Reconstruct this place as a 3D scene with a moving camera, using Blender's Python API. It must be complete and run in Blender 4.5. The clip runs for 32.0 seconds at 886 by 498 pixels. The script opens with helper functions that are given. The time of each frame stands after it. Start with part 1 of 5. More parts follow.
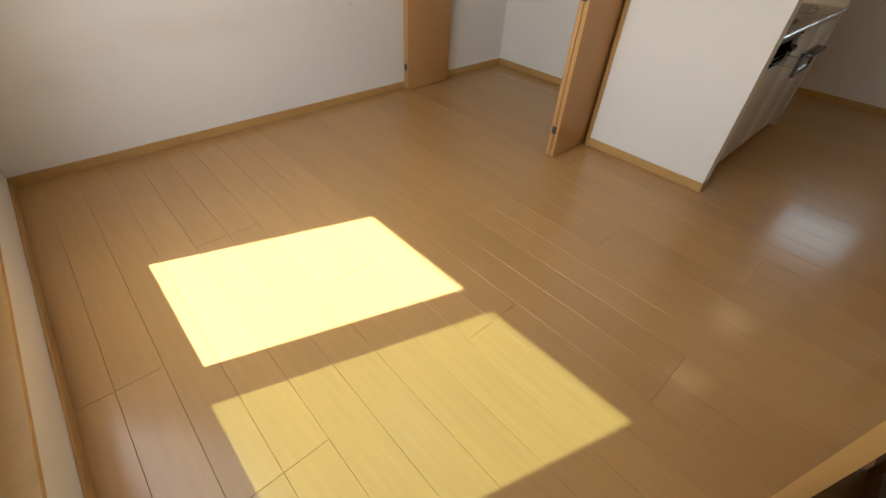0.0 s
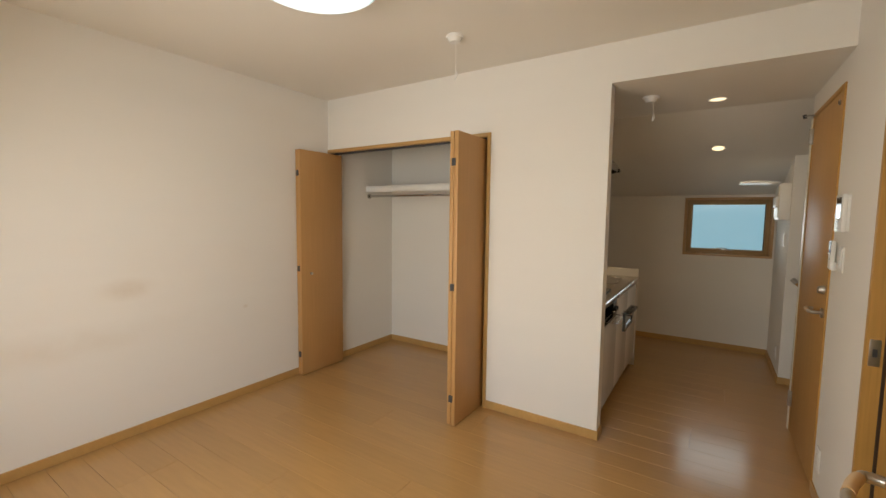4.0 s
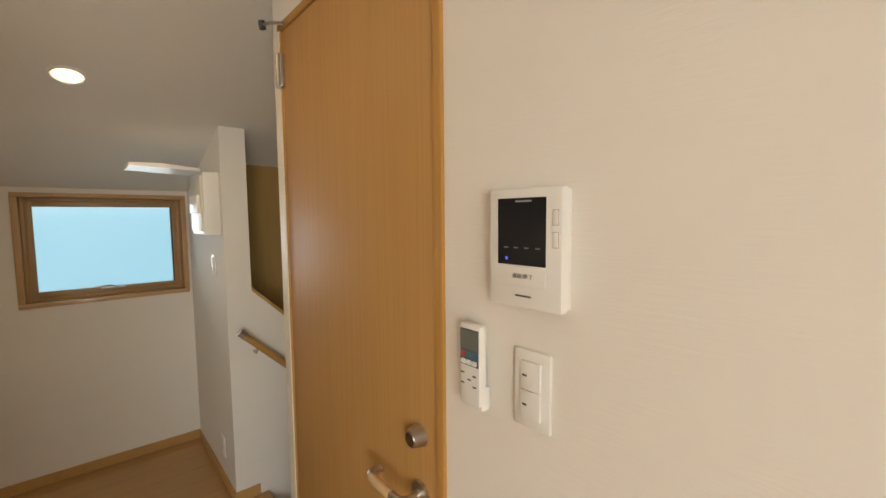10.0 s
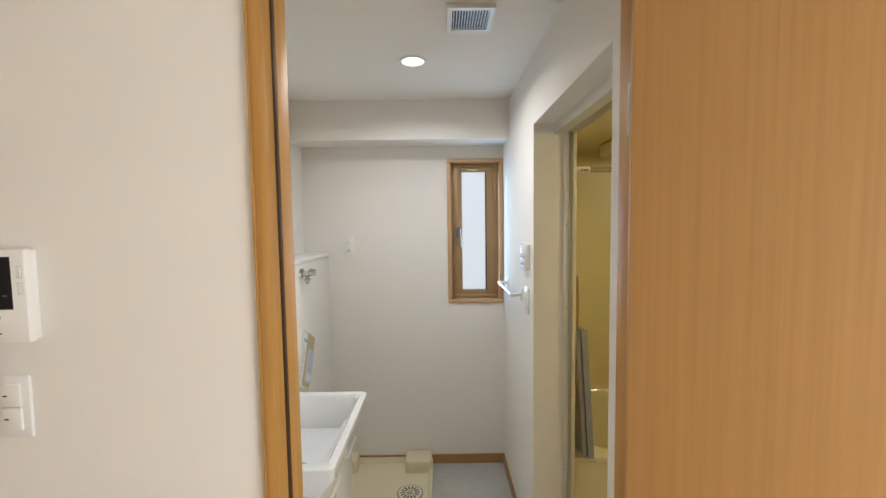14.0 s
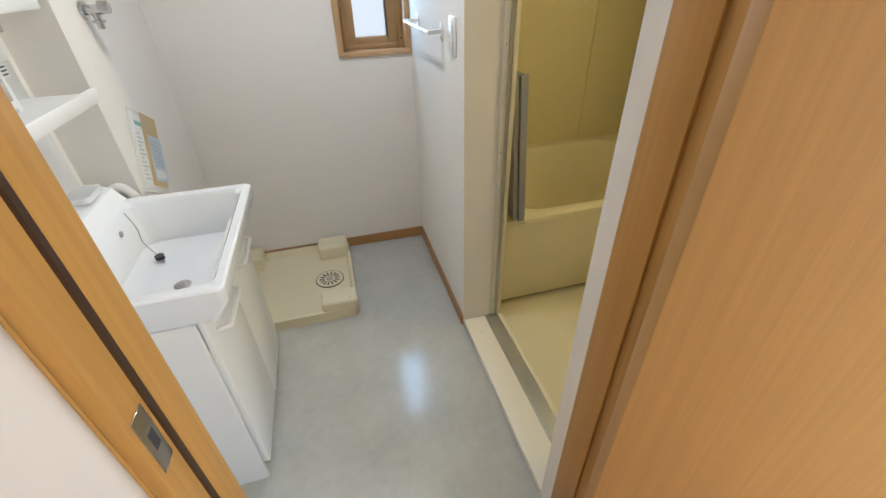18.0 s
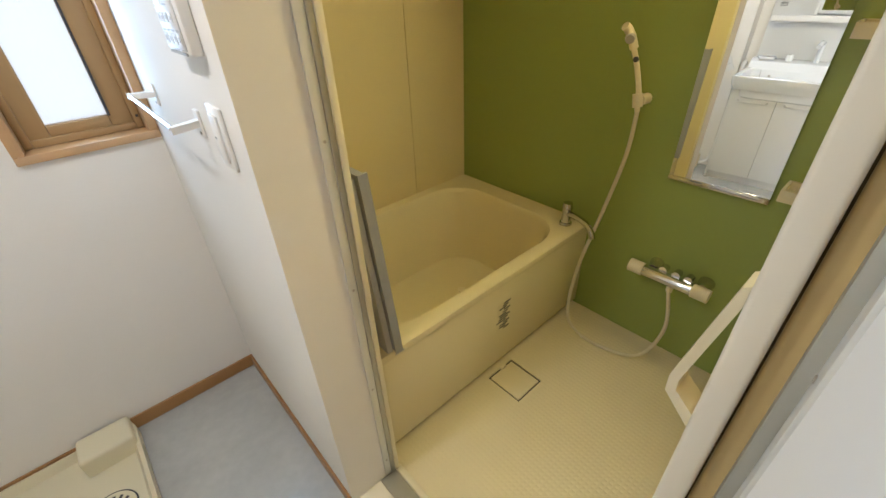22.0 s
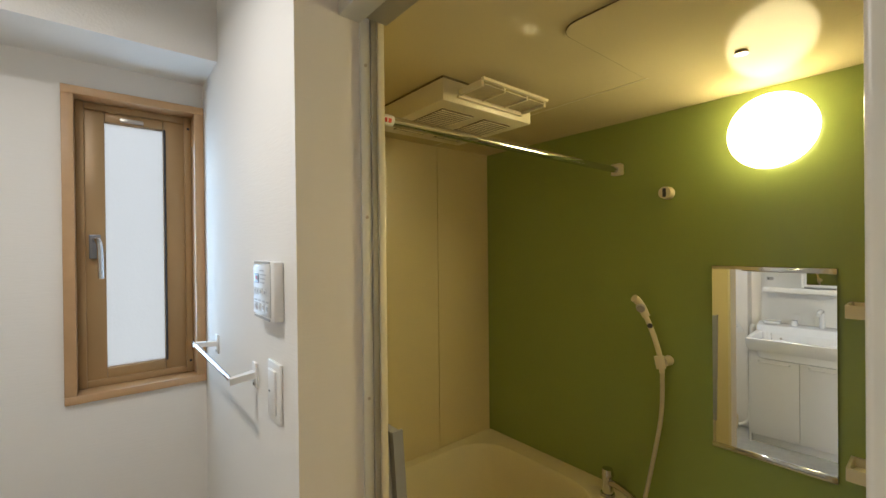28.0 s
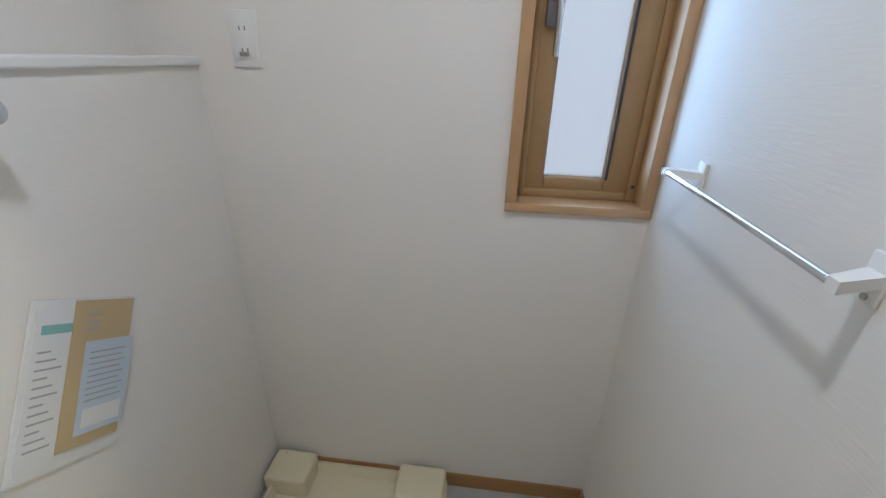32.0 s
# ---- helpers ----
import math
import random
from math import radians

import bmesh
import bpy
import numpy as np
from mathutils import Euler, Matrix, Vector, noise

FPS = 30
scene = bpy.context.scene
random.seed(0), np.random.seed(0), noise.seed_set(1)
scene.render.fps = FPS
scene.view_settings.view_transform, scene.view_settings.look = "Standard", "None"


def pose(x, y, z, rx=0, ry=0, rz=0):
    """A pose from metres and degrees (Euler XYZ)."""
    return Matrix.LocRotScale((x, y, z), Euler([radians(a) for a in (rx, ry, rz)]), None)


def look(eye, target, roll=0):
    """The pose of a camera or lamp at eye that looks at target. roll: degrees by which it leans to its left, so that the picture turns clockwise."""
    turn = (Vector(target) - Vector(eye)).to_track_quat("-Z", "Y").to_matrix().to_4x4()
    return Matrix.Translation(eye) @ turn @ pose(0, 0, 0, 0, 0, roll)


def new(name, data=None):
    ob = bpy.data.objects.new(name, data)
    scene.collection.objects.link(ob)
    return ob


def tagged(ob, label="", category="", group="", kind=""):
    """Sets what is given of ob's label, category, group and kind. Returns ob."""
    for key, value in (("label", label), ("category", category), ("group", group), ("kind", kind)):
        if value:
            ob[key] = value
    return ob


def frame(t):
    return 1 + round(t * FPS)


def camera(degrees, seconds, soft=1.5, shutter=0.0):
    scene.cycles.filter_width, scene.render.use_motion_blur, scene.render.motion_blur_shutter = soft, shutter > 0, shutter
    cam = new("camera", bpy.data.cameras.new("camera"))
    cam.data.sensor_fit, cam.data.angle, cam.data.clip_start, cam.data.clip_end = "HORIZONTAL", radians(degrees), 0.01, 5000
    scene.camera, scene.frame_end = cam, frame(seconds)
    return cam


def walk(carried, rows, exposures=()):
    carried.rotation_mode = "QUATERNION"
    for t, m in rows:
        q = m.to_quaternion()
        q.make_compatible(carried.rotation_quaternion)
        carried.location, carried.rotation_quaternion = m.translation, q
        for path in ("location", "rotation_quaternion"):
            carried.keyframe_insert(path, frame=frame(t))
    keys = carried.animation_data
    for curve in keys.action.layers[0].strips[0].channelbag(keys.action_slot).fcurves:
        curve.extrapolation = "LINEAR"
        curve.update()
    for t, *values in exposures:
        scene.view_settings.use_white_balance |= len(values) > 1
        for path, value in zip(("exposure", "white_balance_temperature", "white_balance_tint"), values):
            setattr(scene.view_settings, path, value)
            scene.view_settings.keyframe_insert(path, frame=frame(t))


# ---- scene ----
cam = camera(93.9, 32.0)
PATH = [
    (0, (0.188, -0.002, 1.32), (1.258, 1.083, 0.026), 3.5),
    (0.5, (0.179, -0.006, 1.336), (1.339, 1.192, 0.231), 3.0),
    (1, (0.169, -0.014, 1.355), (1.406, 1.284, 0.47), 2.6),
    (1.5, (0.165, -0.021, 1.367), (1.462, 1.356, 0.719), 2.2),
    (2, (0.157, -0.032, 1.385), (1.489, 1.394, 0.947), 1.9),
    (2.5, (0.154, -0.053, 1.398), (1.512, 1.392, 1.138), 1.7),
    (3, (0.151, -0.064, 1.405), (1.542, 1.367, 1.284), 1.5),
    (3.5, (0.159, -0.063, 1.41), (1.654, 1.262, 1.311), 1.2),
    (4, (0.201, -0.051, 1.426), (1.871, 1.037, 1.263), 0.7),
    (4.5, (0.239, -0.055, 1.433), (2.054, 0.756, 1.215), 0.3),
    (6.5, (0.807, -0.046, 1.46), (2.788, 0.068, 1.208), -0.2),
    (7, (1.14, -0.062, 1.479), (3.126, 0.034, 1.263), -0.2),
    (7.5, (1.501, -0.123, 1.465), (3.489, -0.05, 1.258), -0.3),
    (8, (1.83, -0.146, 1.469), (3.82, -0.204, 1.278), -0.6),
    (8.5, (2.124, -0.163, 1.492), (4.095, -0.445, 1.304), -0.7),
    (9, (2.338, -0.194, 1.495), (4.238, -0.792, 1.316), -0.9),
    (9.5, (2.432, -0.173, 1.498), (4.17, -1.146, 1.326), -1.0),
    (10, (2.441, -0.062, 1.504), (3.948, -1.368, 1.346), -0.5),
    (10.5, (2.355, 0.041, 1.509), (3.572, -1.54, 1.364), -0.3),
    (11, (2.198, 0.131, 1.51), (3.096, -1.652, 1.384), -0.1),
    (11.5, (2.09, 0.185, 1.548), (2.672, -1.726, 1.456), 0.1),
    (12, (2.048, 0.213, 1.571), (2.374, -1.759, 1.51), -0.1),
    (12.5, (2.022, 0.226, 1.581), (2.167, -1.768, 1.547), -0.4),
    (13, (2.005, 0.235, 1.588), (2.04, -1.765, 1.572), -0.6),
    (13.5, (1.996, 0.229, 1.587), (1.993, -1.771, 1.545), -0.7),
    (14, (1.996, 0.212, 1.581), (1.987, -1.783, 1.449), -0.8),
    (14.5, (1.996, 0.183, 1.563), (1.986, -1.796, 1.269), -0.9),
    (15, (1.983, 0.15, 1.538), (1.978, -1.784, 1.029), -0.8),
    (15.5, (1.976, 0.118, 1.514), (1.974, -1.741, 0.777), -0.3),
    (17.5, (2.015, -0.046, 1.392), (1.768, -1.689, 0.278), -1.0),
    (18, (2.036, -0.199, 1.406), (1.626, -1.802, 0.281), -1.8),
    (18.5, (1.984, -0.365, 1.414), (1.409, -1.912, 0.285), -2.3),
    (19, (1.928, -0.516, 1.431), (1.194, -1.994, 0.301), -2.3),
    (19.5, (1.875, -0.669, 1.435), (1.025, -2.076, 0.296), -2.3),
    (20, (1.824, -0.748, 1.439), (0.893, -2.099, 0.294), -2.3),
    (20.5, (1.797, -0.779, 1.439), (0.806, -2.092, 0.302), -2.3),
    (21, (1.79, -0.792, 1.444), (0.755, -2.08, 0.317), -2.4),
    (21.5, (1.789, -0.813, 1.444), (0.721, -2.086, 0.332), -2.4),
    (22, (1.805, -0.827, 1.451), (0.705, -2.089, 0.357), -2.3),
    (22.5, (1.82, -0.84, 1.452), (0.688, -2.104, 0.394), -2.3),
    (23, (1.834, -0.841, 1.458), (0.654, -2.121, 0.474), -2.2),
    (23.5, (1.837, -0.835, 1.463), (0.614, -2.145, 0.575), -2.2),
    (24, (1.845, -0.837, 1.468), (0.577, -2.18, 0.702), -2.0),
    (24.5, (1.846, -0.827, 1.477), (0.544, -2.202, 0.834), -1.7),
    (25, (1.849, -0.828, 1.482), (0.518, -2.23, 0.971), -1.3),
    (25.5, (1.858, -0.826, 1.49), (0.502, -2.245, 1.108), -0.9),
    (27.5, (1.866, -0.821, 1.498), (0.516, -2.296, 1.482), -0.7),
    (28, (1.867, -0.821, 1.499), (0.596, -2.365, 1.49), -0.6),
    (28.5, (1.88, -0.814, 1.499), (0.783, -2.485, 1.452), -0.2),
    (29, (1.933, -0.812, 1.487), (1.097, -2.625, 1.375), -0.0),
    (29.5, (1.993, -0.795, 1.482), (1.441, -2.707, 1.287), 0.2),
    (30, (2.010, -0.792, 1.462), (1.697, -2.747, 1.170), 0.2),
    (30.5, (2.026, -0.836, 1.450), (1.862, -2.787, 1.038), 0.4),
    (31, (2.046, -0.970, 1.440), (1.968, -2.888, 0.885), 0.9),
    (31.5, (2.038, -1.143, 1.414), (2.055, -3.017, 0.715), 1.3),
    (32, (1.997, -1.400, 1.408), (2.195, -3.205, 0.568), 1.4),
]
LIGHT = [
    (0, 2.32, 6450, 10), (2, 2.42, 7000, 11), (4, 2.4, 7100, 11), (7, 2.65, 7200, 12), (8, 2.85, 7200, 12), (9, 3.1, 7100, 11), (10, 3.1, 7000, 11), (11, 3.2, 6600, 10), (13, 3.2, 6200, 10), (15.5, 3.25, 6000, 10),
    (18, 3.4, 5850, 10), (20, 3.65, 6000, 11), (23, 3.6, 6050, 11), (25.5, 3.32, 6250, 11), (28, 3.0, 6300, 10), (29, 3.05, 5900, 10), (30, 3.05, 5700, 11), (32, 2.85, 5600, 12),
]
walk(cam, [(t, look(eye, target, roll)) for t, eye, target, roll in PATH], LIGHT)

# ---- world and lights ----
SUN_DIR = Vector((0.952, -0.306, -1.34)).normalized()
world = bpy.data.worlds.new("sky")
scene.world = world
world.use_nodes = True
wn = world.node_tree.nodes
sky = wn.new("ShaderNodeTexSky")
sky.sky_type, sky.sun_disc = "NISHITA", False
sky.sun_elevation, sky.sun_rotation = math.asin(-SUN_DIR.z), math.atan2(-SUN_DIR.x, -SUN_DIR.y)
wn["Background"].inputs[1].default_value = 0.08
world.node_tree.links.new(sky.outputs[0], wn["Background"].inputs[0])


def lamp(name, kind, power, color, m, **more):
    data = bpy.data.lights.new(name, kind)
    data.energy, data.color = power, color
    for key, value in more.items():
        if key == "size":
            data.size = value
        elif key == "size_y":
            data.shape, data.size_y = "RECTANGLE", value
        elif key == "radius":
            data.shadow_soft_size = value
        elif key == "angle":
            data.angle = value
        elif key == "disk":
            data.shape, data.size = "DISK", value
        elif key == "cone":
            data.spot_size, data.spot_blend = value, 0.25
        elif key == "spread":
            data.spread = value
    ob = new(name, data)
    ob.matrix_world = m
    return ob


lamp("sun", "SUN", 5.0, (1.0, 0.99, 0.97), look((-4, 1.5, 5), Vector((-4, 1.5, 5)) + SUN_DIR), angle=radians(0.55))
YW0 = -2.41
# daylight of the openings
lamp("window_daylight", "AREA", 8.4, (0.96, 0.97, 1.0), look((-0.24, 1.255, 1.225), (1, 1.255, 0.70)), size=1.65, size_y=1.80, spread=radians(155))
lamp("washroom_window_daylight", "AREA", 0.25, (0.46, 0.71, 1.0), look((1.74, YW0 - 0.050, 1.51), (1.74, 0, 1.51)), size=0.16, size_y=0.72, spread=radians(152))
lamp("kitchen_window_daylight", "AREA", 0.17, (0.80, 0.92, 1.0), look((5.65, -0.17, 1.335), (5.0, -0.17, 1.335)), size=0.64, size_y=0.48, spread=radians(85))
# lit lamps
WARM = (1.0, 0.74, 0.45)
lamp("kitchen_downlight_glow", "AREA", 0.21, WARM, look((3.59, -0.03, 2.205), (3.59, -0.03, 0)), disk=0.36)
lamp("kitchen_downlight_glow", "AREA", 0.21, WARM, look((4.49, -0.05, 1.965), (4.45, -0.05, 0)), disk=0.36)
lamp("washroom_downlight_glow", "AREA", 0.74, (1.0, 0.97, 0.93), look((2.11, -1.61, 2.25), (2.11, -1.61, 0)), disk=0.09, spread=radians(162))
lamp("hood_lamp_glow", "SPOT", 1.5, WARM, look((3.66, 1.04, 1.70), (3.70, 1.08, 0.9)), radius=0.02, cone=radians(105))
lamp("bath_lamp_glow", "AREA", 0.62, (1.0, 0.84, 0.44), look((0.301, -1.169, 1.855), (1.3, -1.55, 1.15)), disk=0.17, spread=radians(125))

# ---- materials ----
def mat(name, color, rough=0.5, metal=0.0, var=0.06, scale=6.0, bump=0.0, bscale=60.0, stretch=(1, 1, 1), trans=0.0, random_amount=0.0,
        grain=0.0, gscale=(2, 40, 40), emit=None, power=0.0, coat=0.0, spec=0.5, rvar=0.0, ior=1.45, stains=(), dots=0.0):
    m = bpy.data.materials.new(name)
    m.use_nodes = True
    nt = m.node_tree
    bs = nt.nodes["Principled BSDF"]
    bs.inputs["Roughness"].default_value = rough
    bs.inputs["Metallic"].default_value = metal
    bs.inputs["Specular IOR Level"].default_value = spec
    bs.inputs["IOR"].default_value = ior
    bs.inputs["Coat Weight"].default_value = coat
    bs.inputs["Coat Roughness"].default_value = 0.12
    bs.inputs["Transmission Weight"].default_value = trans
    tc = nt.nodes.new("ShaderNodeTexCoord")

    def mapped(size):
        mp = nt.nodes.new("ShaderNodeMapping")
        mp.inputs["Scale"].default_value = size
        nt.links.new(tc.outputs["Object"], mp.inputs["Vector"])
        return mp.outputs[0]

    def noise_tex(vec, sc, detail=3.0):
        n = nt.nodes.new("ShaderNodeTexNoise")
        n.inputs["Scale"].default_value, n.inputs["Detail"].default_value = sc, detail
        nt.links.new(vec, n.inputs["Vector"])
        return n.outputs["Fac"]

    def ramp(fac, lo, hi):
        r = nt.nodes.new("ShaderNodeMapRange")
        r.inputs["From Min"].default_value, r.inputs["From Max"].default_value = 0.18, 0.82
        r.inputs["To Min"].default_value, r.inputs["To Max"].default_value = lo, hi
        nt.links.new(fac, r.inputs["Value"])
        return r.outputs[0]

    def times(a, b):
        q = nt.nodes.new("ShaderNodeMath")
        q.operation = "MULTIPLY"
        nt.links.new(a, q.inputs[0])
        nt.links.new(b, q.inputs[1])
        return q.outputs[0]

    fac = ramp(noise_tex(mapped(stretch), scale), 1 - var, 1 + var)
    if grain:
        fac = times(fac, ramp(noise_tex(mapped(gscale), 3.0, 5.0), 1 - grain, 1 + grain))
    if random_amount:
        info = nt.nodes.new("ShaderNodeObjectInfo")
        r = nt.nodes.new("ShaderNodeMapRange")
        r.inputs["To Min"].default_value, r.inputs["To Max"].default_value = 1 - random_amount, 1 + random_amount
        nt.links.new(info.outputs["Random"], r.inputs["Value"])
        fac = times(fac, r.outputs[0])
    mix = nt.nodes.new("ShaderNodeVectorMath")
    mix.operation = "SCALE"
    mix.inputs[0].default_value = color
    nt.links.new(fac, mix.inputs["Scale"])
    out = mix.outputs[0]
    for (cx, cy, cz), (sx, sy, sz), amount in stains:
        mp = nt.nodes.new("ShaderNodeMapping")
        mp.vector_type = "TEXTURE"
        mp.inputs["Location"].default_value, mp.inputs["Scale"].default_value = (cx, cy, cz), (sx, sy, sz)
        nt.links.new(tc.outputs["Object"], mp.inputs["Vector"])
        ln = nt.nodes.new("ShaderNodeVectorMath")
        ln.operation = "LENGTH"
        nt.links.new(mp.outputs[0], ln.inputs[0])
        rg = nt.nodes.new("ShaderNodeMapRange")
        rg.interpolation_type = "SMOOTHSTEP"
        rg.inputs["To Min"].default_value, rg.inputs["To Max"].default_value = amount, 0.0
        nt.links.new(ln.outputs["Value"], rg.inputs["Value"])
        amt = times(rg.outputs[0], ramp(noise_tex(mapped((1, 1, 1)), 7.0, 4.0), 0.0, 1.6))
        mx = nt.nodes.new("ShaderNodeMix")
        mx.data_type = "RGBA"
        nt.links.new(amt, mx.inputs["Factor"])
        nt.links.new(out, mx.inputs[6])
        mx.inputs[7].default_value = (0.50, 0.36, 0.20, 1)
        out = mx.outputs[2]
    nt.links.new(out, bs.inputs["Base Color"])
    if rvar:
        nt.links.new(ramp(noise_tex(mapped((1, 1, 1)), scale * 2.3), rough - rvar, rough + rvar), bs.inputs["Roughness"])
    if bump:
        b = nt.nodes.new("ShaderNodeBump")
        b.inputs["Strength"].default_value, b.inputs["Distance"].default_value = bump, 0.004
        nt.links.new(noise_tex(mapped(stretch), bscale, 4.0), b.inputs["Height"])
        nt.links.new(b.outputs[0], bs.inputs["Normal"])
    if dots:
        v = nt.nodes.new("ShaderNodeTexVoronoi")
        v.distance = "CHEBYCHEV"
        v.inputs["Scale"].default_value, v.inputs["Randomness"].default_value = dots, 0.0
        nt.links.new(tc.outputs["Object"], v.inputs["Vector"])
        b = nt.nodes.new("ShaderNodeBump")
        b.invert = True
        b.inputs["Strength"].default_value, b.inputs["Distance"].default_value = 0.5, 0.004
        nt.links.new(v.outputs["Distance"], b.inputs["Height"])
        nt.links.new(b.outputs[0], bs.inputs["Normal"])
    if emit:
        bs.inputs["Emission Color"].default_value = (*emit, 1)
        bs.inputs["Emission Strength"].default_value = power
    return m


PAPER = mat("wallpaper", (0.80, 0.77, 0.72), 0.85, var=0.02, scale=1.6, bump=0.13, bscale=110, stretch=(0.22, 0.22, 2.2), spec=0.2)
CEIL = mat("ceiling_paper", (0.80, 0.775, 0.73), 0.9, var=0.02, scale=1.3, bump=0.2, bscale=180, spec=0.15)
OAK = mat("door_veneer", (0.455, 0.255, 0.088), 0.55, spec=0.35, var=0.035, scale=2.0, grain=0.10, gscale=(46, 46, 0.7), bump=0.08, bscale=90, stretch=(6, 6, 0.4))
TRIM = mat("trim_wood", (0.50, 0.295, 0.105), 0.4, var=0.06, scale=5, grain=0.08, gscale=(10, 10, 10))
FLOORM = mat("floor_board", (0.44, 0.25, 0.092), 0.3, var=0.05, scale=2.2, stretch=(5, 0.7, 1), grain=0.08, gscale=(16, 1.2, 4), random_amount=0.05, bump=0.02, bscale=60, coat=0.4, spec=0.5)
UNDER = mat("board_joint", (0.10, 0.055, 0.02), 0.8)
VINYL = mat("vinyl_floor", (0.45, 0.455, 0.43), 0.2, var=0.10, scale=5, grain=0.07, gscale=(9, 9, 9), coat=0.6, spec=0.7)
CREAM = mat("cream_plastic", (0.74, 0.67, 0.47), 0.35, var=0.02, scale=4)
TUBM = mat("bath_cream", (0.74, 0.66, 0.42), 0.2, var=0.02, scale=3)
BATHWALL = mat("bath_panel", (0.69, 0.59, 0.33), 0.3, var=0.03, scale=2)
BATHCEIL = mat("bath_ceiling_panel", (0.64, 0.555, 0.33), 0.1, var=0.03, scale=2, spec=0.05)
GREEN = mat("green_panel", (0.295, 0.37, 0.10), 0.22, var=0.03, scale=2.5)
WHITE = mat("white_plastic", (0.80, 0.79, 0.76), 0.35, var=0.015, scale=8)
GLOSS = mat("white_ceramic", (0.83, 0.84, 0.85), 0.12, var=0.01, scale=5)
CABW = mat("white_cabinet", (0.78, 0.77, 0.75), 0.22, var=0.015, scale=4)
STEEL = mat("stainless", (0.62, 0.60, 0.57), 0.24, 1.0, var=0.08, scale=12, stretch=(1, 12, 1), rvar=0.06)
CHROME = mat("chrome", (0.60, 0.60, 0.60), 0.1, 1.0, var=0.03)
NICKEL = mat("satin_nickel", (0.50, 0.47, 0.43), 0.32, 1.0, var=0.05, scale=30)
BLACK = mat("black_enamel", (0.02, 0.02, 0.022), 0.2, var=0.1, scale=20)
DARK = mat("dark_plastic", (0.045, 0.045, 0.05), 0.45, var=0.1, scale=20)
GREY = mat("grey_board", (0.30, 0.31, 0.33), 0.45, var=0.05, scale=8)
ALU = mat("white_aluminium", (0.72, 0.72, 0.68), 0.35, 0.3, var=0.02)
SCREEN = mat("dark_screen", (0.012, 0.014, 0.018), 0.08, var=0.05)
INK = mat("ink", (0.06, 0.06, 0.065), 0.6, var=0.1)
MIRROR = mat("mirror_silver", (0.90, 0.91, 0.90), 0.01, 1.0, var=0.0)
FROST = mat("frosted_glass", (0.95, 0.97, 0.97), 0.45, var=0.01, trans=1.0, bump=0.3, bscale=160)


def pane_mat(name, tint):
    """Thin window glass: light passes straight through, tinted, with a little gloss."""
    m = bpy.data.materials.new(name)
    m.use_nodes = True
    nt = m.node_tree
    nt.nodes.remove(nt.nodes["Principled BSDF"])
    t, g, x = nt.nodes.new("ShaderNodeBsdfTransparent"), nt.nodes.new("ShaderNodeBsdfGlossy"), nt.nodes.new("ShaderNodeMixShader")
    t.inputs[0].default_value = (*tint, 1)
    g.inputs["Roughness"].default_value = 0.02
    x.inputs[0].default_value = 0.05
    nt.links.new(t.outputs[0], x.inputs[1])
    nt.links.new(g.outputs[0], x.inputs[2])
    nt.links.new(x.outputs[0], nt.nodes["Material Output"].inputs[0])
    return m


CLEAR = pane_mat("window_glass", (0.96, 0.98, 0.97))
AMBER = pane_mat("yellow_film_glass", (0.40, 0.48, 0.40))
GLOW = mat("lit_diffuser_warm", (0.9, 0.9, 0.85), 0.4, emit=(1.0, 0.82, 0.42), power=2.4)
GLOWW = mat("lit_downlight", (0.9, 0.9, 0.85), 0.4, emit=(1.0, 0.78, 0.46), power=0.30)
GLOWN = mat("lit_downlight_neutral", (0.9, 0.9, 0.85), 0.4, emit=(1.0, 0.96, 0.9), power=0.5)
ACRYL = mat("ceiling_lamp_acrylic", (0.62, 0.74, 0.80), 0.25, emit=(0.52, 0.82, 1.0), power=0.10)
ACRYLW = mat("milky_acrylic_rim", (0.85, 0.83, 0.76), 0.3, emit=(1.0, 0.80, 0.42), power=1.6)
ACRYLF = mat("ceiling_lamp_face", (0.70, 0.78, 0.82), 0.25, emit=(0.70, 0.90, 1.0), power=0.19)
OUT_E = mat("outdoor_pale_blue", (0.02, 0.02, 0.02), 0.9, emit=(0.40, 0.79, 1.0), power=0.105)
OUT_S = mat("outdoor_white", (0.02, 0.02, 0.02), 0.9, emit=(0.95, 0.98, 1.0), power=0.072)

WALLN = mat("wallpaper_scuffed", (0.80, 0.77, 0.72), 0.85, var=0.03, scale=1.1, bump=0.13, bscale=110, stretch=(0.22, 0.22, 2.2), spec=0.2,
            stains=(((1.26, 2.975, 0.94), (0.22, 1, 0.09), 0.30), ((0.85, 2.975, 0.66), (0.75, 1, 0.13), 0.16), ((2.03, 2.975, 0.70), (0.03, 1, 0.02), 0.3), ((0.2, 2.975, 0.5), (0.5, 1, 0.2), 0.12)))
TRIMD = mat("door_frame_wood", (0.46, 0.245, 0.068), 0.5, spec=0.25, var=0.07, scale=3, grain=0.15, gscale=(34, 34, 0.9), bump=0.05, bscale=60)
OAKL = mat("closet_veneer", (0.50, 0.275, 0.105), 0.45, var=0.06, scale=2.0, grain=0.08, gscale=(46, 46, 0.7), bump=0.06, bscale=90)
GRIP = mat("pale_grip_wood", (0.62, 0.42, 0.22), 0.45, var=0.08, scale=20)
WSILL = mat("lacquered_sill_wood", (0.52, 0.33, 0.17), 0.25, var=0.06, scale=5, grain=0.06, gscale=(10, 10, 10), coat=0.7, spec=0.6)
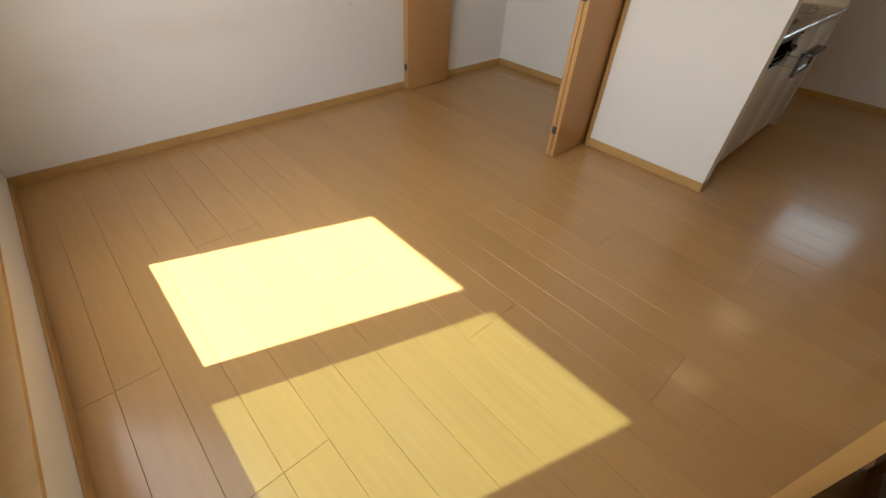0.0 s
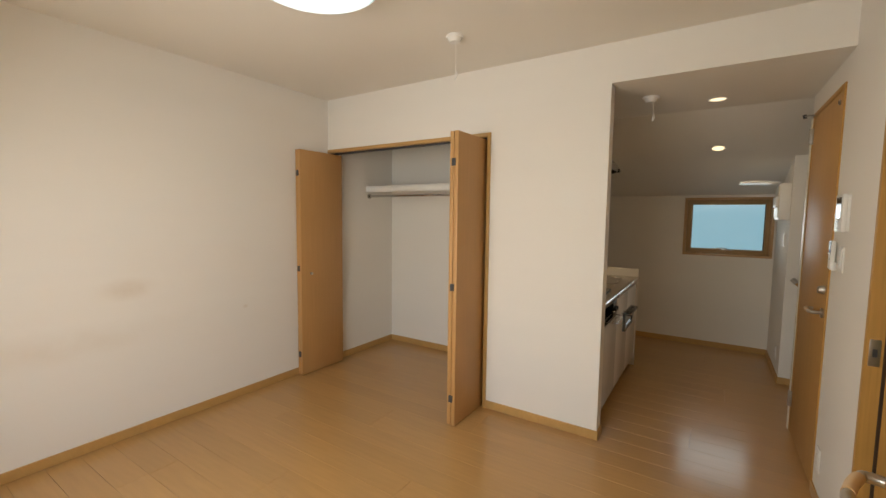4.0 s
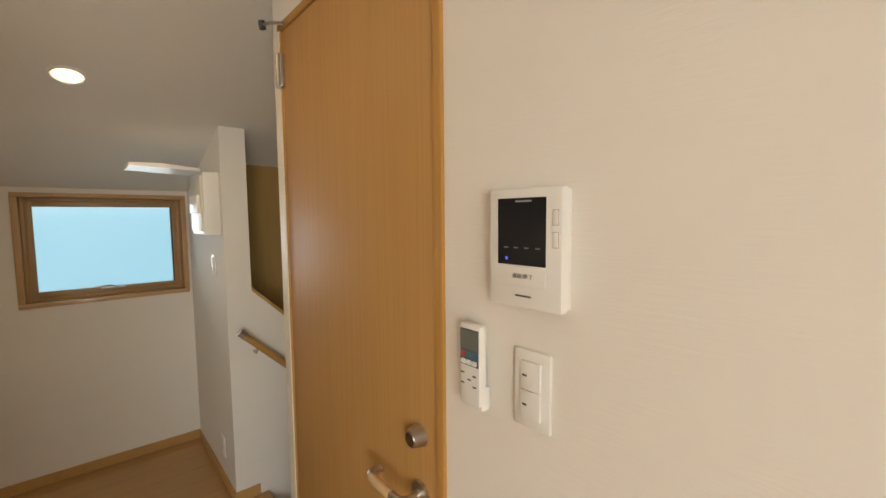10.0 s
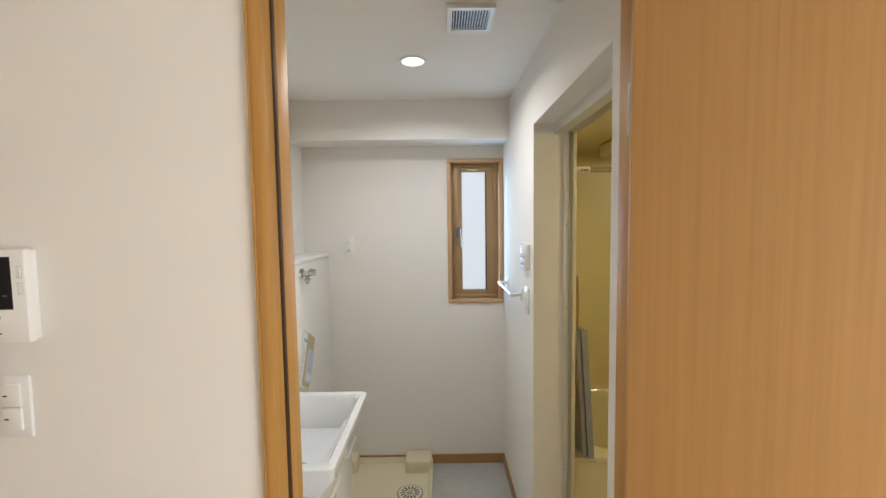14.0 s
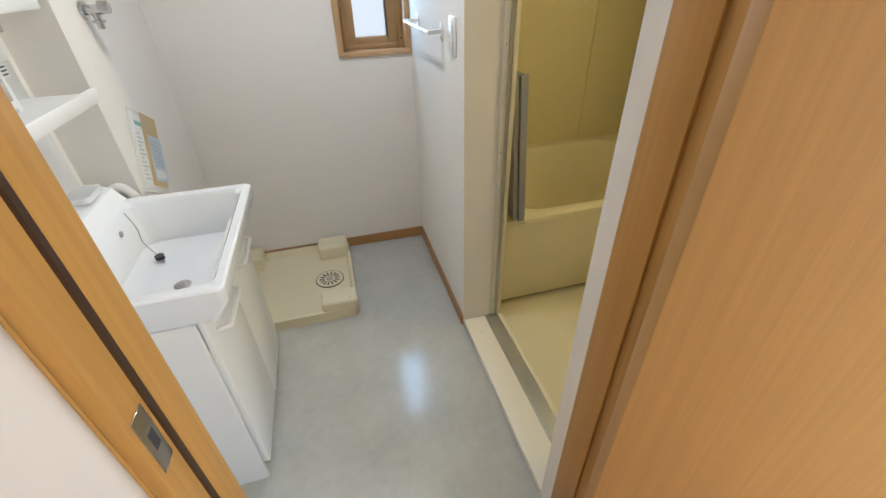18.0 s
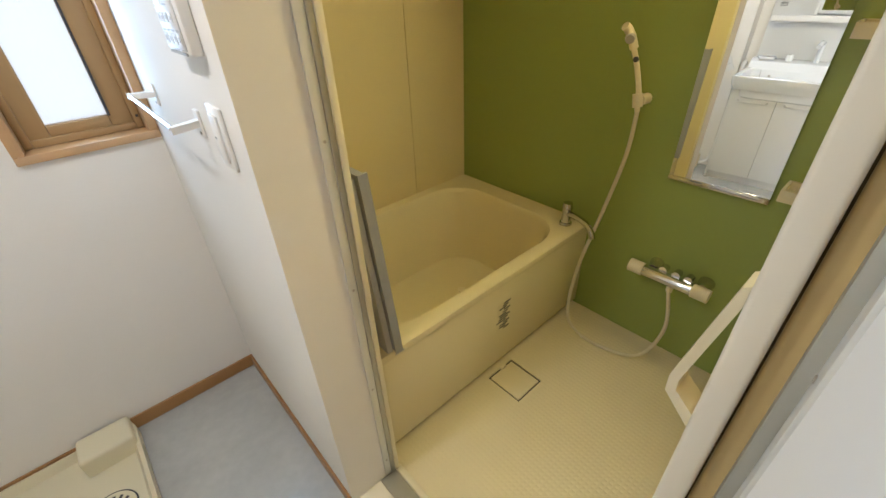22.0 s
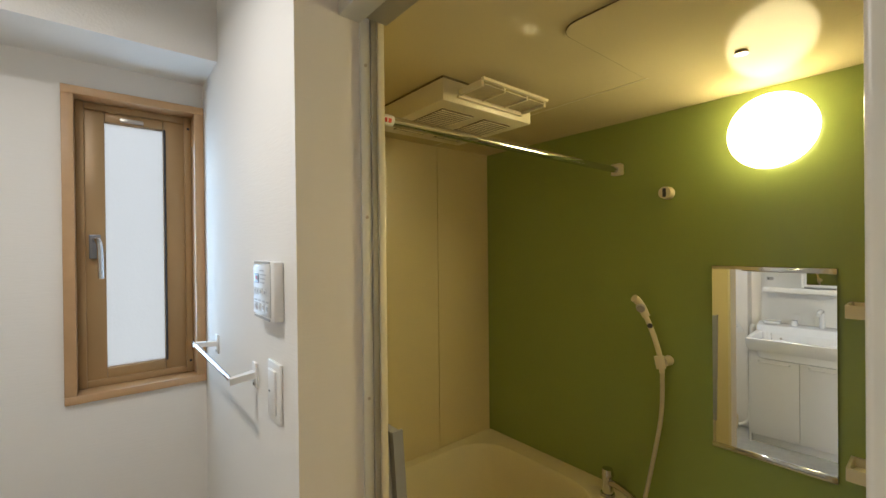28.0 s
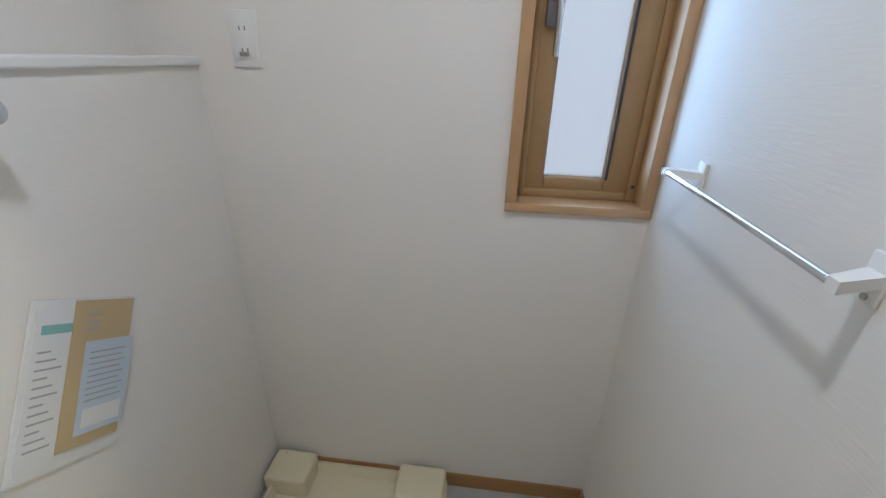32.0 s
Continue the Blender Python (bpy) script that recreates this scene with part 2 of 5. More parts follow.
WTRIM = mat("pale_window_wood", (0.50, 0.31, 0.155), 0.42, var=0.06, scale=5, grain=0.06, gscale=(10, 10, 10))
SASH = mat("brown_metal_sash", (0.39, 0.25, 0.115), 0.38, 0.1, var=0.05, scale=8)
BROWNB = mat("brown_baseboard", (0.36, 0.19, 0.07), 0.45, var=0.06, scale=5)
RAILW = mat("handrail_wood", (0.45, 0.25, 0.08), 0.35, var=0.08, scale=6)
GREYP = mat("grey_plinth", (0.45, 0.43, 0.40), 0.5, var=0.04)
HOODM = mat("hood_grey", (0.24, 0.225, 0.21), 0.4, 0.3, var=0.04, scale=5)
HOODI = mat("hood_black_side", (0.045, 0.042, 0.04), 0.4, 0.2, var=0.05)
KPANEL = mat("kitchen_panel", (0.77, 0.735, 0.68), 0.1, var=0.015, scale=2)
CREAMW = mat("ivory_plastic", (0.72, 0.68, 0.58), 0.4, var=0.02)
BATHFLOOR = mat("bath_floor", (0.70, 0.62, 0.40), 0.3, var=0.03, scale=5, dots=55.0)
FROSTE = mat("frosted_glass_fine", (0.93, 0.97, 0.98), 0.35, var=0.02, scale=3, trans=1.0, bump=0.15, bscale=90)
GREYD = mat("grey_cast_metal", (0.20, 0.20, 0.21), 0.4, 0.6, var=0.05)
SMOKE = mat("smoked_glass", (0.10, 0.09, 0.08), 0.12, var=0.05)
RUBBER = mat("brown_rubber", (0.05, 0.025, 0.012), 0.6)
CHROMEB = mat("pale_steel", (0.70, 0.74, 0.78), 0.18, 1.0, var=0.03)
POUCH = mat("pouch_plastic", (0.80, 0.80, 0.78), 0.2, var=0.03)
PAPERW = mat("paper_white", (0.76, 0.76, 0.75), 0.7, var=0.02)
KRAFT = mat("kraft_paper", (0.56, 0.43, 0.24), 0.7, var=0.05)
BLUEP = mat("blue_form_paper", (0.56, 0.63, 0.70), 0.7, var=0.03)
TEAL = mat("teal_print", (0.25, 0.48, 0.46), 0.7)
LIGHTINK = mat("grey_print", (0.42, 0.42, 0.41), 0.7, var=0.1)
CREAMS = mat("ivory_frame", (0.77, 0.72, 0.60), 0.32, var=0.02)
ALUG = mat("grey_metal_track", (0.46, 0.45, 0.40), 0.35, 0.6, var=0.05)
PANE2 = mat("amber_plastic_panel", (0.58, 0.43, 0.19), 0.3, var=0.04)
GREYL = mat("light_grey_board", (0.44, 0.45, 0.46), 0.4, var=0.05)
HOSEM = mat("ivory_hose", (0.66, 0.60, 0.45), 0.35, var=0.03)
RED = mat("red_display", (0.3, 0.01, 0.01), 0.4, emit=(1.0, 0.05, 0.03), power=0.02)
REDM = mat("red_print", (0.6, 0.08, 0.06), 0.6)
GOLDM = mat("bronze_bar", (0.40, 0.29, 0.12), 0.3, 0.6)
INKB = mat("brown_shadow_gap", (0.16, 0.12, 0.06), 0.7)
STAIRW = mat("brown_stair_panel", (0.42, 0.27, 0.09), 0.6, var=0.06, scale=3, grain=0.06, gscale=(12, 12, 0.6))
FILTER = mat("filter_mesh", (0.55, 0.49, 0.33), 0.6, var=0.1, scale=80)


# ---- building helpers ----
def box(bm, x0, x1, y0, y1, z0, z1, bevel=0.0, seg=2):
    made = bmesh.ops.create_cube(bm, size=1.0)["verts"]
    bmesh.ops.transform(bm, verts=made, matrix=Matrix.Translation(((x0 + x1) / 2, (y0 + y1) / 2, (z0 + z1) / 2)) @ Matrix.Diagonal((abs(x1 - x0), abs(y1 - y0), abs(z1 - z0), 1)))
    if bevel:
        edges = list({e for v in made for e in v.link_edges})
        bmesh.ops.bevel(bm, geom=edges, offset=bevel, segments=seg, affect="EDGES", profile=0.5)
    return bm


def B(x0, x1, y0, y1, z0, z1, bevel=0.0, seg=2):
    return box(bmesh.new(), x0, x1, y0, y1, z0, z1, bevel, seg)


def boxes(*list_of):
    bm = bmesh.new()
    for b in list_of:
        box(bm, *b)
    return bm


def cyl(a, b, r, r2=None, n=20, bm=None):
    """A round bar from a to b."""
    bm = bm or bmesh.new()
    a, b = Vector(a), Vector(b)
    turn = (b - a).to_track_quat("Z", "Y").to_matrix().to_4x4()
    bmesh.ops.create_cone(bm, cap_ends=True, segments=n, radius1=r, radius2=r if r2 is None else r2, depth=(b - a).length, matrix=Matrix.Translation((a + b) / 2) @ turn)
    return bm


def tube(points, r, n=10, bm=None):
    """A bent round bar through points."""
    bm = bm or bmesh.new()
    pts = [Vector(p) for p in points]
    rings, side = [], None
    for i, p in enumerate(pts):
        d = (pts[min(i + 1, len(pts) - 1)] - pts[max(i - 1, 0)]).normalized()
        if side is None:
            side = d.orthogonal().normalized()
        side = (side - d * side.dot(d)).normalized()
        up = d.cross(side)
        rings.append([bm.verts.new(p + r * (math.cos(k * math.tau / n) * side + math.sin(k * math.tau / n) * up)) for k in range(n)])
    for q, w in zip(rings, rings[1:]):
        for k in range(n):
            bm.faces.new((q[k], q[(k + 1) % n], w[(k + 1) % n], w[k]))
    bm.faces.new(rings[0][::-1])
    bm.faces.new(rings[-1])
    return bm


def arc(points, steps=8):
    """A smooth curve through control points (Catmull-Rom)."""
    p = [Vector(points[0]), *[Vector(q) for q in points], Vector(points[-1])]
    out = []
    for a, b, c, d in zip(p, p[1:], p[2:], p[3:]):
        for i in range(steps):
            t = i / steps
            out.append(0.5 * (2 * b + (c - a) * t + (2 * a - 5 * b + 4 * c - d) * t * t + (3 * b - a - 3 * c + d) * t ** 3))
    return out + [p[-1]]


def prism(outline, axis, lo, hi, bm=None):
    """A flat outline pushed along an axis from lo to hi."""
    bm = bm or bmesh.new()

    def at(u, v, w):
        return {"x": (w, u, v), "y": (u, w, v), "z": (u, v, w)}[axis]
    one = [bm.verts.new(at(u, v, lo)) for u, v in outline]
    two = [bm.verts.new(at(u, v, hi)) for u, v in outline]
    bm.faces.new(one)
    bm.faces.new(two)
    for i in range(len(one)):
        bm.faces.new((one[i], one[i - 1], two[i - 1], two[i]))
    bmesh.ops.recalc_face_normals(bm, faces=bm.faces)
    return bm


def rounded(x0, x1, y0, y1, r, n=5):
    """Outline of a rectangle with round corners."""
    out = []
    for cx, cy, a in ((x1 - r, y1 - r, 0), (x0 + r, y1 - r, 90), (x0 + r, y0 + r, 180), (x1 - r, y0 + r, 270)):
        for i in range(n + 1):
            w = radians(a + 90 * i / n)
            out.append((cx + r * math.cos(w), cy + r * math.sin(w)))
    return out


def mesh_of(name, bm, material, smooth=True):
    me = bpy.data.meshes.new(name)
    bmesh.ops.recalc_face_normals(bm, faces=bm.faces)
    bm.to_mesh(me)
    bm.free()
    me.materials.append(material)
    if smooth:
        me.polygons.foreach_set("use_smooth", [True] * len(me.polygons))
        me.set_sharp_from_angle(angle=radians(38))
    return me


def base_of(ob):
    p = Vector((0, 0, 0))
    while ob:
        p += ob.location
        ob = ob.parent
    return p


def part(name, bm, material, parent, label="", smooth=True):
    """One mesh, drawn in room coordinates, under its thing."""
    bmesh.ops.translate(bm, verts=bm.verts, vec=-base_of(parent))
    ob = new(name, mesh_of(name, bm, material, smooth))
    ob.parent = parent
    return tagged(ob, label)


def thing(name, at, label, category, group=""):
    ob = new(name)
    ob.empty_display_size = 0.1
    ob.location = at
    return tagged(ob, label, category, group)


def solid(name, bm, material, label, category, kind="", group="", smooth=True):
    """A thing of one mesh, its origin at its base."""
    lo = Vector([min(v.co[i] for v in bm.verts) for i in range(3)])
    hi = Vector([max(v.co[i] for v in bm.verts) for i in range(3)])
    c = Vector(((lo.x + hi.x) / 2, (lo.y + hi.y) / 2, lo.z))
    bmesh.ops.translate(bm, verts=bm.verts, vec=-c)
    ob = new(name, mesh_of(name, bm, material, smooth))
    ob.location = c
    return tagged(ob, label, category, group, kind)


def setting(name, bm, material, label, category, smooth=False):
    ob = new(name, mesh_of(name, bm, material, smooth))
    return tagged(ob, label, category, "", "structure")

# ---- plan ----
XW, YN, XC, YS = -0.20, 2.975, 2.88, -0.56      # main room: west wall, north wall, closet front, south wall
ZC, ZK = 2.46, 2.225                             # main ceiling, kitchen ceiling
XE, YK = 5.62, 1.155                             # kitchen: end wall, north wall
CB, CY = 3.79, 1.32                              # closet: back wall, south side
XP, XV, YW = 1.60, 2.86, -2.41                   # washroom: bath partition, vanity wall, end wall
ZW = 2.27
XG, XB, YB, YBN, ZB = 0.22, 1.42, -2.43, -0.69, 2.0   # bath: green wall, door side, tub wall, north wall, ceiling
D0, D1, DH = 1.580, 2.335, 2.125                    # washroom doorway
E0, E1, EH = 3.01, 3.79, 2.10                    # entrance door
ST, YT = 4.73, -0.59                             # stair opening ends here; low wall beside the stairs
FX, ZEND = 3.865, 1.68                           # where the kitchen ceiling starts to slope, and its low end
WY0, WY1, WZ0, WZ1 = 0.42, 2.09, 0.31, 2.14      # west window
KY0, KY1, KZ0, KZ1 = -0.56, 0.215, 1.03, 1.64    # kitchen window
VX0, VX1, VZ0, VZ1 = 1.615, 1.94, 1.072, 1.96    # washroom window
OY0, OY1, OH = -1.556, -0.75, 1.985               # bath opening


def sloped(x):
    return ZK + (ZEND - ZK) * (x - FX) / (XE - FX)


# ---- shell ----
setting("wall_north", B(XW - 0.12, CB + 0.1, YN, YN + 0.12, 0, 2.7), WALLN, "cream fabric-textured wallpaper with faint brown scuffs", "wall")
setting("wall_west", boxes((XW - 0.14, XW, YS - 0.12, WY0 - 0.01, 0, 2.7), (XW - 0.14, XW, WY1 + 0.01, YN, 0, 2.7), (XW - 0.14, XW, WY0 - 0.01, WY1 + 0.01, 0, WZ0 - 0.01), (XW - 0.14, XW, WY0 - 0.01, WY1 + 0.01, WZ1 + 0.01, 2.7)), PAPER, "cream wallpapered wall around the sunny window", "wall")
setting("wall_closet_front", boxes((XC, XC + 0.1, 0.504, CY, 0, 2.7), (XC, XC + 0.1, CY, YN, 2.0, 2.7), (XC, XC + 0.1, YS, 0.504, ZK, 2.7)), PAPER, "white wallpapered wall around the closet opening", "wall")
setting("wall_closet", boxes((CB, CB + 0.1, CY - 0.11, YN, 0, 2.7), (XC + 0.1, CB, CY - 0.11, CY, 0, 2.7)), PAPER, "white wallpapered inside of the open closet", "wall")
setting("wall_south", boxes((XW, D0, YS - 0.1, YS, 0, 2.7), (D0, D1, YS - 0.1, YS, DH, 2.7), (D1, E0, YS - 0.1, YS, 0, 2.7), (E0, E1, YS - 0.1, YS, EH, 2.7), (E1, E1 + 0.05, YS - 0.1, YS, 0, 2.7)), PAPER, "cream wallpapered wall with two wooden doors", "wall")
setting("wall_kitchen_north", boxes((XC + 0.1, CB, YK, CY - 0.112, 0, 2.7), (CB, XE, YK, YK + 0.12, 0, 2.7)), PAPER, "white wall behind the kitchen counter", "wall")
setting("wall_east", boxes((XE, XE + 0.12, YS - 0.2, KY0, 0, 2.7), (XE, XE + 0.12, KY1, YK + 0.12, 0, 2.7), (XE, XE + 0.12, KY0, KY1, 0, KZ0), (XE, XE + 0.12, KY0, KY1, KZ1, 2.7)), PAPER, "white wallpapered end wall with a small window", "wall")
setting("ceiling_main", B(XW, XC, YS, YN, ZC, ZC + 0.1), CEIL, "off-white papered ceiling", "ceiling")
setting("ceiling_closet", B(XC + 0.1, CB, CY, YN, 2.4, 2.5), CEIL, "white closet ceiling", "ceiling")
setting("ceiling_kitchen", prism([(XC + 0.1, ZK), (FX, ZK), (XE, ZEND), (XE, ZEND + 0.15), (FX, ZK + 0.1), (XC + 0.1, ZK + 0.1)], "y", -1.75, YK), CEIL, "white kitchen ceiling that slopes down to the window", "ceiling")
# stairs down, behind the entrance door
s0, s1 = YT - 0.12, -1.75
z0 = 1.123
setting("wall_stair_east", prism([(YT, 0.0), (YT, 2.2), (s0, 2.2), (s0, z0), (s1, z0 - 0.98 * (s0 - s1)), (s1, -1.3), (YT, -1.3)], "x", ST, ST + 0.1), PAPER, "white stair wall with a sloping top", "wall")
setting("wall_stair_side", boxes((ST + 0.1, XE, YT - 0.1, YT, 0, 2.2), (E1 - 0.05, E1 + 0.05, s1, YS - 0.1, -1.3, 2.3), (E1 + 0.05, ST + 0.42, s1 - 0.1, s1, -1.3, 2.3)), PAPER, "white wallpapered walls around the stairs", "wall")
setting("trim_stair_cap", prism([(s0, z0), (s0, z0 + 0.02), (s1, z0 + 0.02 - 0.98 * (s0 - s1)), (s1, z0 - 0.98 * (s0 - s1))], "x", ST - 0.012, ST + 0.11), TRIM, "light wooden cap along the sloping wall", "trim")
stairs = thing("staircase", (4.28, YS - 0.1, -1.2), "wooden stairs going down beside the entrance door", "stairs")
for i in range(5):
    y = YS - 0.19 - 0.22 * i
    part("tread", B(E1 + 0.055, ST - 0.004, y - 0.24, y, -0.19 * (i + 1) - 0.03, -0.19 * (i + 1), 0.004), FLOORM, stairs)
    part("riser", B(E1 + 0.055, ST - 0.004, y - 0.012, y, -0.19 * (i + 1), -0.19 * i - 0.03 if i else -0.02), TRIM, stairs)
setting("wall_stair_back", B(ST + 0.42, ST + 0.5, s1, YT - 0.1, -1.3, 2.3), STAIRW, "brown wooden wall panel beyond the stairs", "wall")
# washroom
setting("wall_washroom_end", boxes((XP, VX0, YW - 0.12, YW, 0, 2.4), (VX1, XV, YW - 0.12, YW, 0, 2.4), (VX0, VX1, YW - 0.12, YW, 0, VZ0), (VX0, VX1, YW - 0.12, YW, VZ1, 2.4)), PAPER, "white wallpapered wall with a tall narrow window", "wall")
setting("wall_vanity", B(XV, XV + 0.1, YW - 0.12, YS - 0.1, 0, 2.4), PAPER, "white wallpapered wall behind the vanity", "wall")
setting("wall_bath_partition", boxes((XB + 0.05, XP, YW - 0.12, OY0, 0, 2.4), (XB + 0.05, XP, OY1, -0.696, 0, 2.4), (XB + 0.05, XP, OY0, OY1, OH, 2.4)), PAPER, "white wall with the bathroom doorway", "wall")
setting("wall_washer_ledge", B(2.712, XV, YW, -1.715, 0, 1.378), PAPER, "white thick low wall behind the washer space", "wall")
setting("trim_ledge_cap", B(2.702, XV, YW, -1.703, 1.378, 1.398, 0.004), WHITE, "white board on top of the low wall", "trim")
setting("ceiling_washroom", boxes((XP, XV, YW, YS - 0.1, ZW, ZW + 0.1), (XP, XV, YW, -2.18, 2.05, ZW)), CEIL, "white washroom ceiling with a beam over the window", "ceiling")
# bath
setting("wall_bath_green", B(XG - 0.05, XG, YB - 0.06, YBN + 0.02, 0, 2.1), GREEN, "olive green glossy bath panel wall", "wall")
bws = setting("wall_bath_south", B(XG, XB, YB - 0.06, YB - 0.02, 0, 2.1), BATHWALL, "cream glossy bath panels with a fine joint", "wall")
part("wall_panel", B(XG, 0.574, YB - 0.019, YB, 0, 2.1, 0.001, 1), BATHWALL, bws)
part("wall_panel", B(0.576, XB, YB - 0.019, YB, 0, 2.1, 0.001, 1), BATHWALL, bws)
setting("wall_bath_cream", boxes((XG, XB, YBN, YBN + 0.02, 0, 2.1), (XB, XB + 0.03, YB, OY0, 0, 2.1), (XB, XB + 0.03, OY0, YBN, OH, 2.1)), BATHWALL, "cream glossy bath panel walls", "wall")
setting("ceiling_bath", boxes((XG, 0.597, YB, YBN, ZB, ZB + 0.05), (0.60, XB, YB, YBN, ZB, ZB + 0.05)), BATHCEIL, "cream bathroom ceiling panels", "ceiling")
setting("trim_bath_ceiling", B(0.5965, 0.6005, YB, YBN, ZB - 0.0012, ZB + 0.002), CREAM, "cream joint strip in the bath ceiling", "trim")
setting("floor_bath", boxes((XG, 0.757, YB, YBN, -0.06, 0.02), (0.906, XB + 0.05, YB, YBN, -0.06, 0.02), (0.757, 0.906, YB, -1.598, -0.06, 0.02), (0.757, 0.906, -1.434, YBN, -0.06, 0.02), (0.757, 0.906, -1.598, -1.434, -0.06, 0.0)), BATHFLOOR, "cream embossed bathroom floor", "floor")
setting("floor_washroom", B(XP - 0.1, XV, YW, YS - 0.09, -0.06, 0.0), VINYL, "mottled grey vinyl floor", "floor")
# outdoors
setting("backdrop_east", B(XE + 0.9, XE + 0.92, -2.5, 2.5, 0, 3.5), OUT_E, "pale blue light outside the kitchen window", "backdrop")
setting("backdrop_south", B(0.2, 3.6, YW - 1.02, YW - 1.0, 0, 3.5), OUT_S, "white light outside the washroom window", "backdrop")
setting("ground", B(-60, 60, -60, 60, -3.1, -3.0), mat("outdoor_ground", (0.25, 0.25, 0.23), 0.9), "grey ground far below the windows", "ground")


def skirting(x0, x1, y0, y1, material=None, h=0.06):
    setting("baseboard", B(x0, x1, y0, y1, 0.001, h, 0.0015, 1), material or TRIM, "light brown wooden baseboard", "baseboard")


T = 0.009
skirting(XW, CB, YN - T, YN)
skirting(XW, XW + T, YS, YN - T)
skirting(XC - T, XC, 0.504 - T, CY - 0.022)
skirting(XC - T, XC + 0.1, 0.504 - T, 0.504)
skirting(CB - T, CB, CY, YN - T)
skirting(XC + 0.1, CB - T, CY, CY + T)
skirting(XW + T, D0 - 0.03, YS, YS + T)
skirting(D1 + 0.025, E0 - 0.002, YS, YS + T)
skirting(XE - T, XE, YT, YK)
skirting(ST - T, XE - T, YT, YT + T)
skirting(ST - T, ST, YT - 0.12, YT)
skirting(XP, XV - 0.148, YW, YW + T, BROWNB)
skirting(XP, XP + T, YW + T, OY0 - 0.002, BROWNB)
skirting(XV - T, XV, -1.05, YS - 0.1, BROWNB)

# ---- main room ----
def casing(name, x0, x1, top, y0, y1, w, label, shift=0.0):
    """Door frame: two jambs and a head, as lining with a narrow casing."""
    ob = tagged(new(name), label, "door frame", "", "structure")
    ob.location = ((x0 + x1) / 2, (y0 + y1) / 2, 0)
    part("jamb", B(x0, x0 + w, y0, y1, 0, top, 0.003), TRIMD, ob)
    part("jamb", B(x1 - w, x1, y0, y1, 0, top, 0.003), TRIMD, ob)
    part("head", B(x0 + w, x1 - w, y0, y1, top - w, top, 0.003), TRIMD, ob)
    return ob


def lever(parent, x, y, z, way, out, wood=True):
    """Lever handle: rose, neck, grip and tip; way: +1 or -1 along x, out: along y."""
    h = part("lever_handle", cyl((x, y, z), (x, y + 0.008 * out, z), 0.025), NICKEL, parent, "satin metal lever handle with a wooden grip")
    part("neck", tube(arc([(x, y, z), (x, y + 0.035 * out, z), (x + 0.012 * way, y + 0.05 * out, z), (x + 0.04 * way, y + 0.052 * out, z)]), 0.009), NICKEL, h)
    part("grip", tube(arc([(x + 0.035 * way, y + 0.052 * out, z), (x + 0.075 * way, y + 0.053 * out, z), (x + 0.11 * way, y + 0.05 * out, z)]), 0.0105), GRIP if wood else NICKEL, h)
    part("tip", tube(arc([(x + 0.108 * way, y + 0.05 * out, z), (x + 0.122 * way, y + 0.046 * out, z), (x + 0.127 * way, y + 0.03 * out, z), (x + 0.127 * way, y + 0.018 * out, z)]), 0.0098), NICKEL, h)
    return h


def panel_door(name, x0, x1, y0, y1, z0, z1, label):
    d = thing(name, (x0, (y0 + y1) / 2, z0), label, "door")
    part("door_leaf", B(x0, x1, y0, y1, z0, z1, 0.002), OAK, d)
    return d


# washroom doorway: frame, and the door swung wide open into the room
frame1 = casing("door_frame_1", D0, D1, DH, YS - 0.104, YS + 0.012, 0.022, "honey brown wooden frame of the washroom door")
part("jamb_back", B(D0 + 0.0005, D0 + 0.0225, YS - 0.135, YS - 0.1042, 0, DH, 0.002), TRIMD, frame1)
part("door_stop", B(D0 + 0.0215, D0 + 0.029, YS - 0.135, YS - 0.055, 0, DH - 0.022, 0.003), TRIMD, frame1)
part("casing", B(D1, D1 + 0.005, YS, YS + 0.012, 0, DH + 0.022, 0.001), TRIMD, frame1)
part("casing", B(D0 - 0.022, D0, YS, YS + 0.012, 0, DH + 0.022, 0.002), TRIMD, frame1)
part("casing", B(D0, D1, YS, YS + 0.012, DH, DH + 0.022, 0.002), TRIMD, frame1)
part("door_stop", B(D1 - 0.028, D1 - 0.022, YS - 0.104, YS - 0.046, 0, DH - 0.022, 0.002), TRIMD, frame1)
part("rubber_seal", B(D1 - 0.027, D1 - 0.0215, YS - 0.0455, YS - 0.036, 0, DH - 0.022), RUBBER, frame1, "dark rubber seal")
part("strike_plate", B(D1 - 0.0235, D1 - 0.0215, YS - 0.028, YS + 0.004, 0.89, 0.99, 0.001), NICKEL, frame1, "satin metal strike plate")
part("strike_hole", B(D1 - 0.0240, D1 - 0.0212, YS - 0.020, YS - 0.006, 0.925, 0.955), DARK, frame1)
part("threshold", B(D0 + 0.022, D1 - 0.028, YS - 0.1, YS - 0.052, -0.01, 0.004, 0.001), TRIMD, frame1)
DOORW = 0.66
door = panel_door("washroom_door", D0 + 0.024, D0 + 0.024 + DOORW, YS - 0.028, YS + 0.008, 0.008, DH - 0.028, "honey-veneered wooden door standing wide open into the room")
lever(door, D0 + 0.024 + DOORW - 0.055, YS + 0.008, 0.96, -1, 1)
lever(door, D0 + 0.024 + DOORW - 0.055, YS - 0.028, 0.96, -1, -1)
part("lock_face", B(D0 + 0.031 + DOORW, D0 + 0.0335 + DOORW, YS - 0.022, YS + 0.002, 0.88, 1.06), NICKEL, door)
for z in (0.22, 1.78):
    part("hinge", cyl((D0 + 0.028, YS + 0.014, z - 0.045), (D0 + 0.028, YS + 0.014, z + 0.045), 0.007), NICKEL, door)
door.rotation_euler = (0, 0, radians(160))
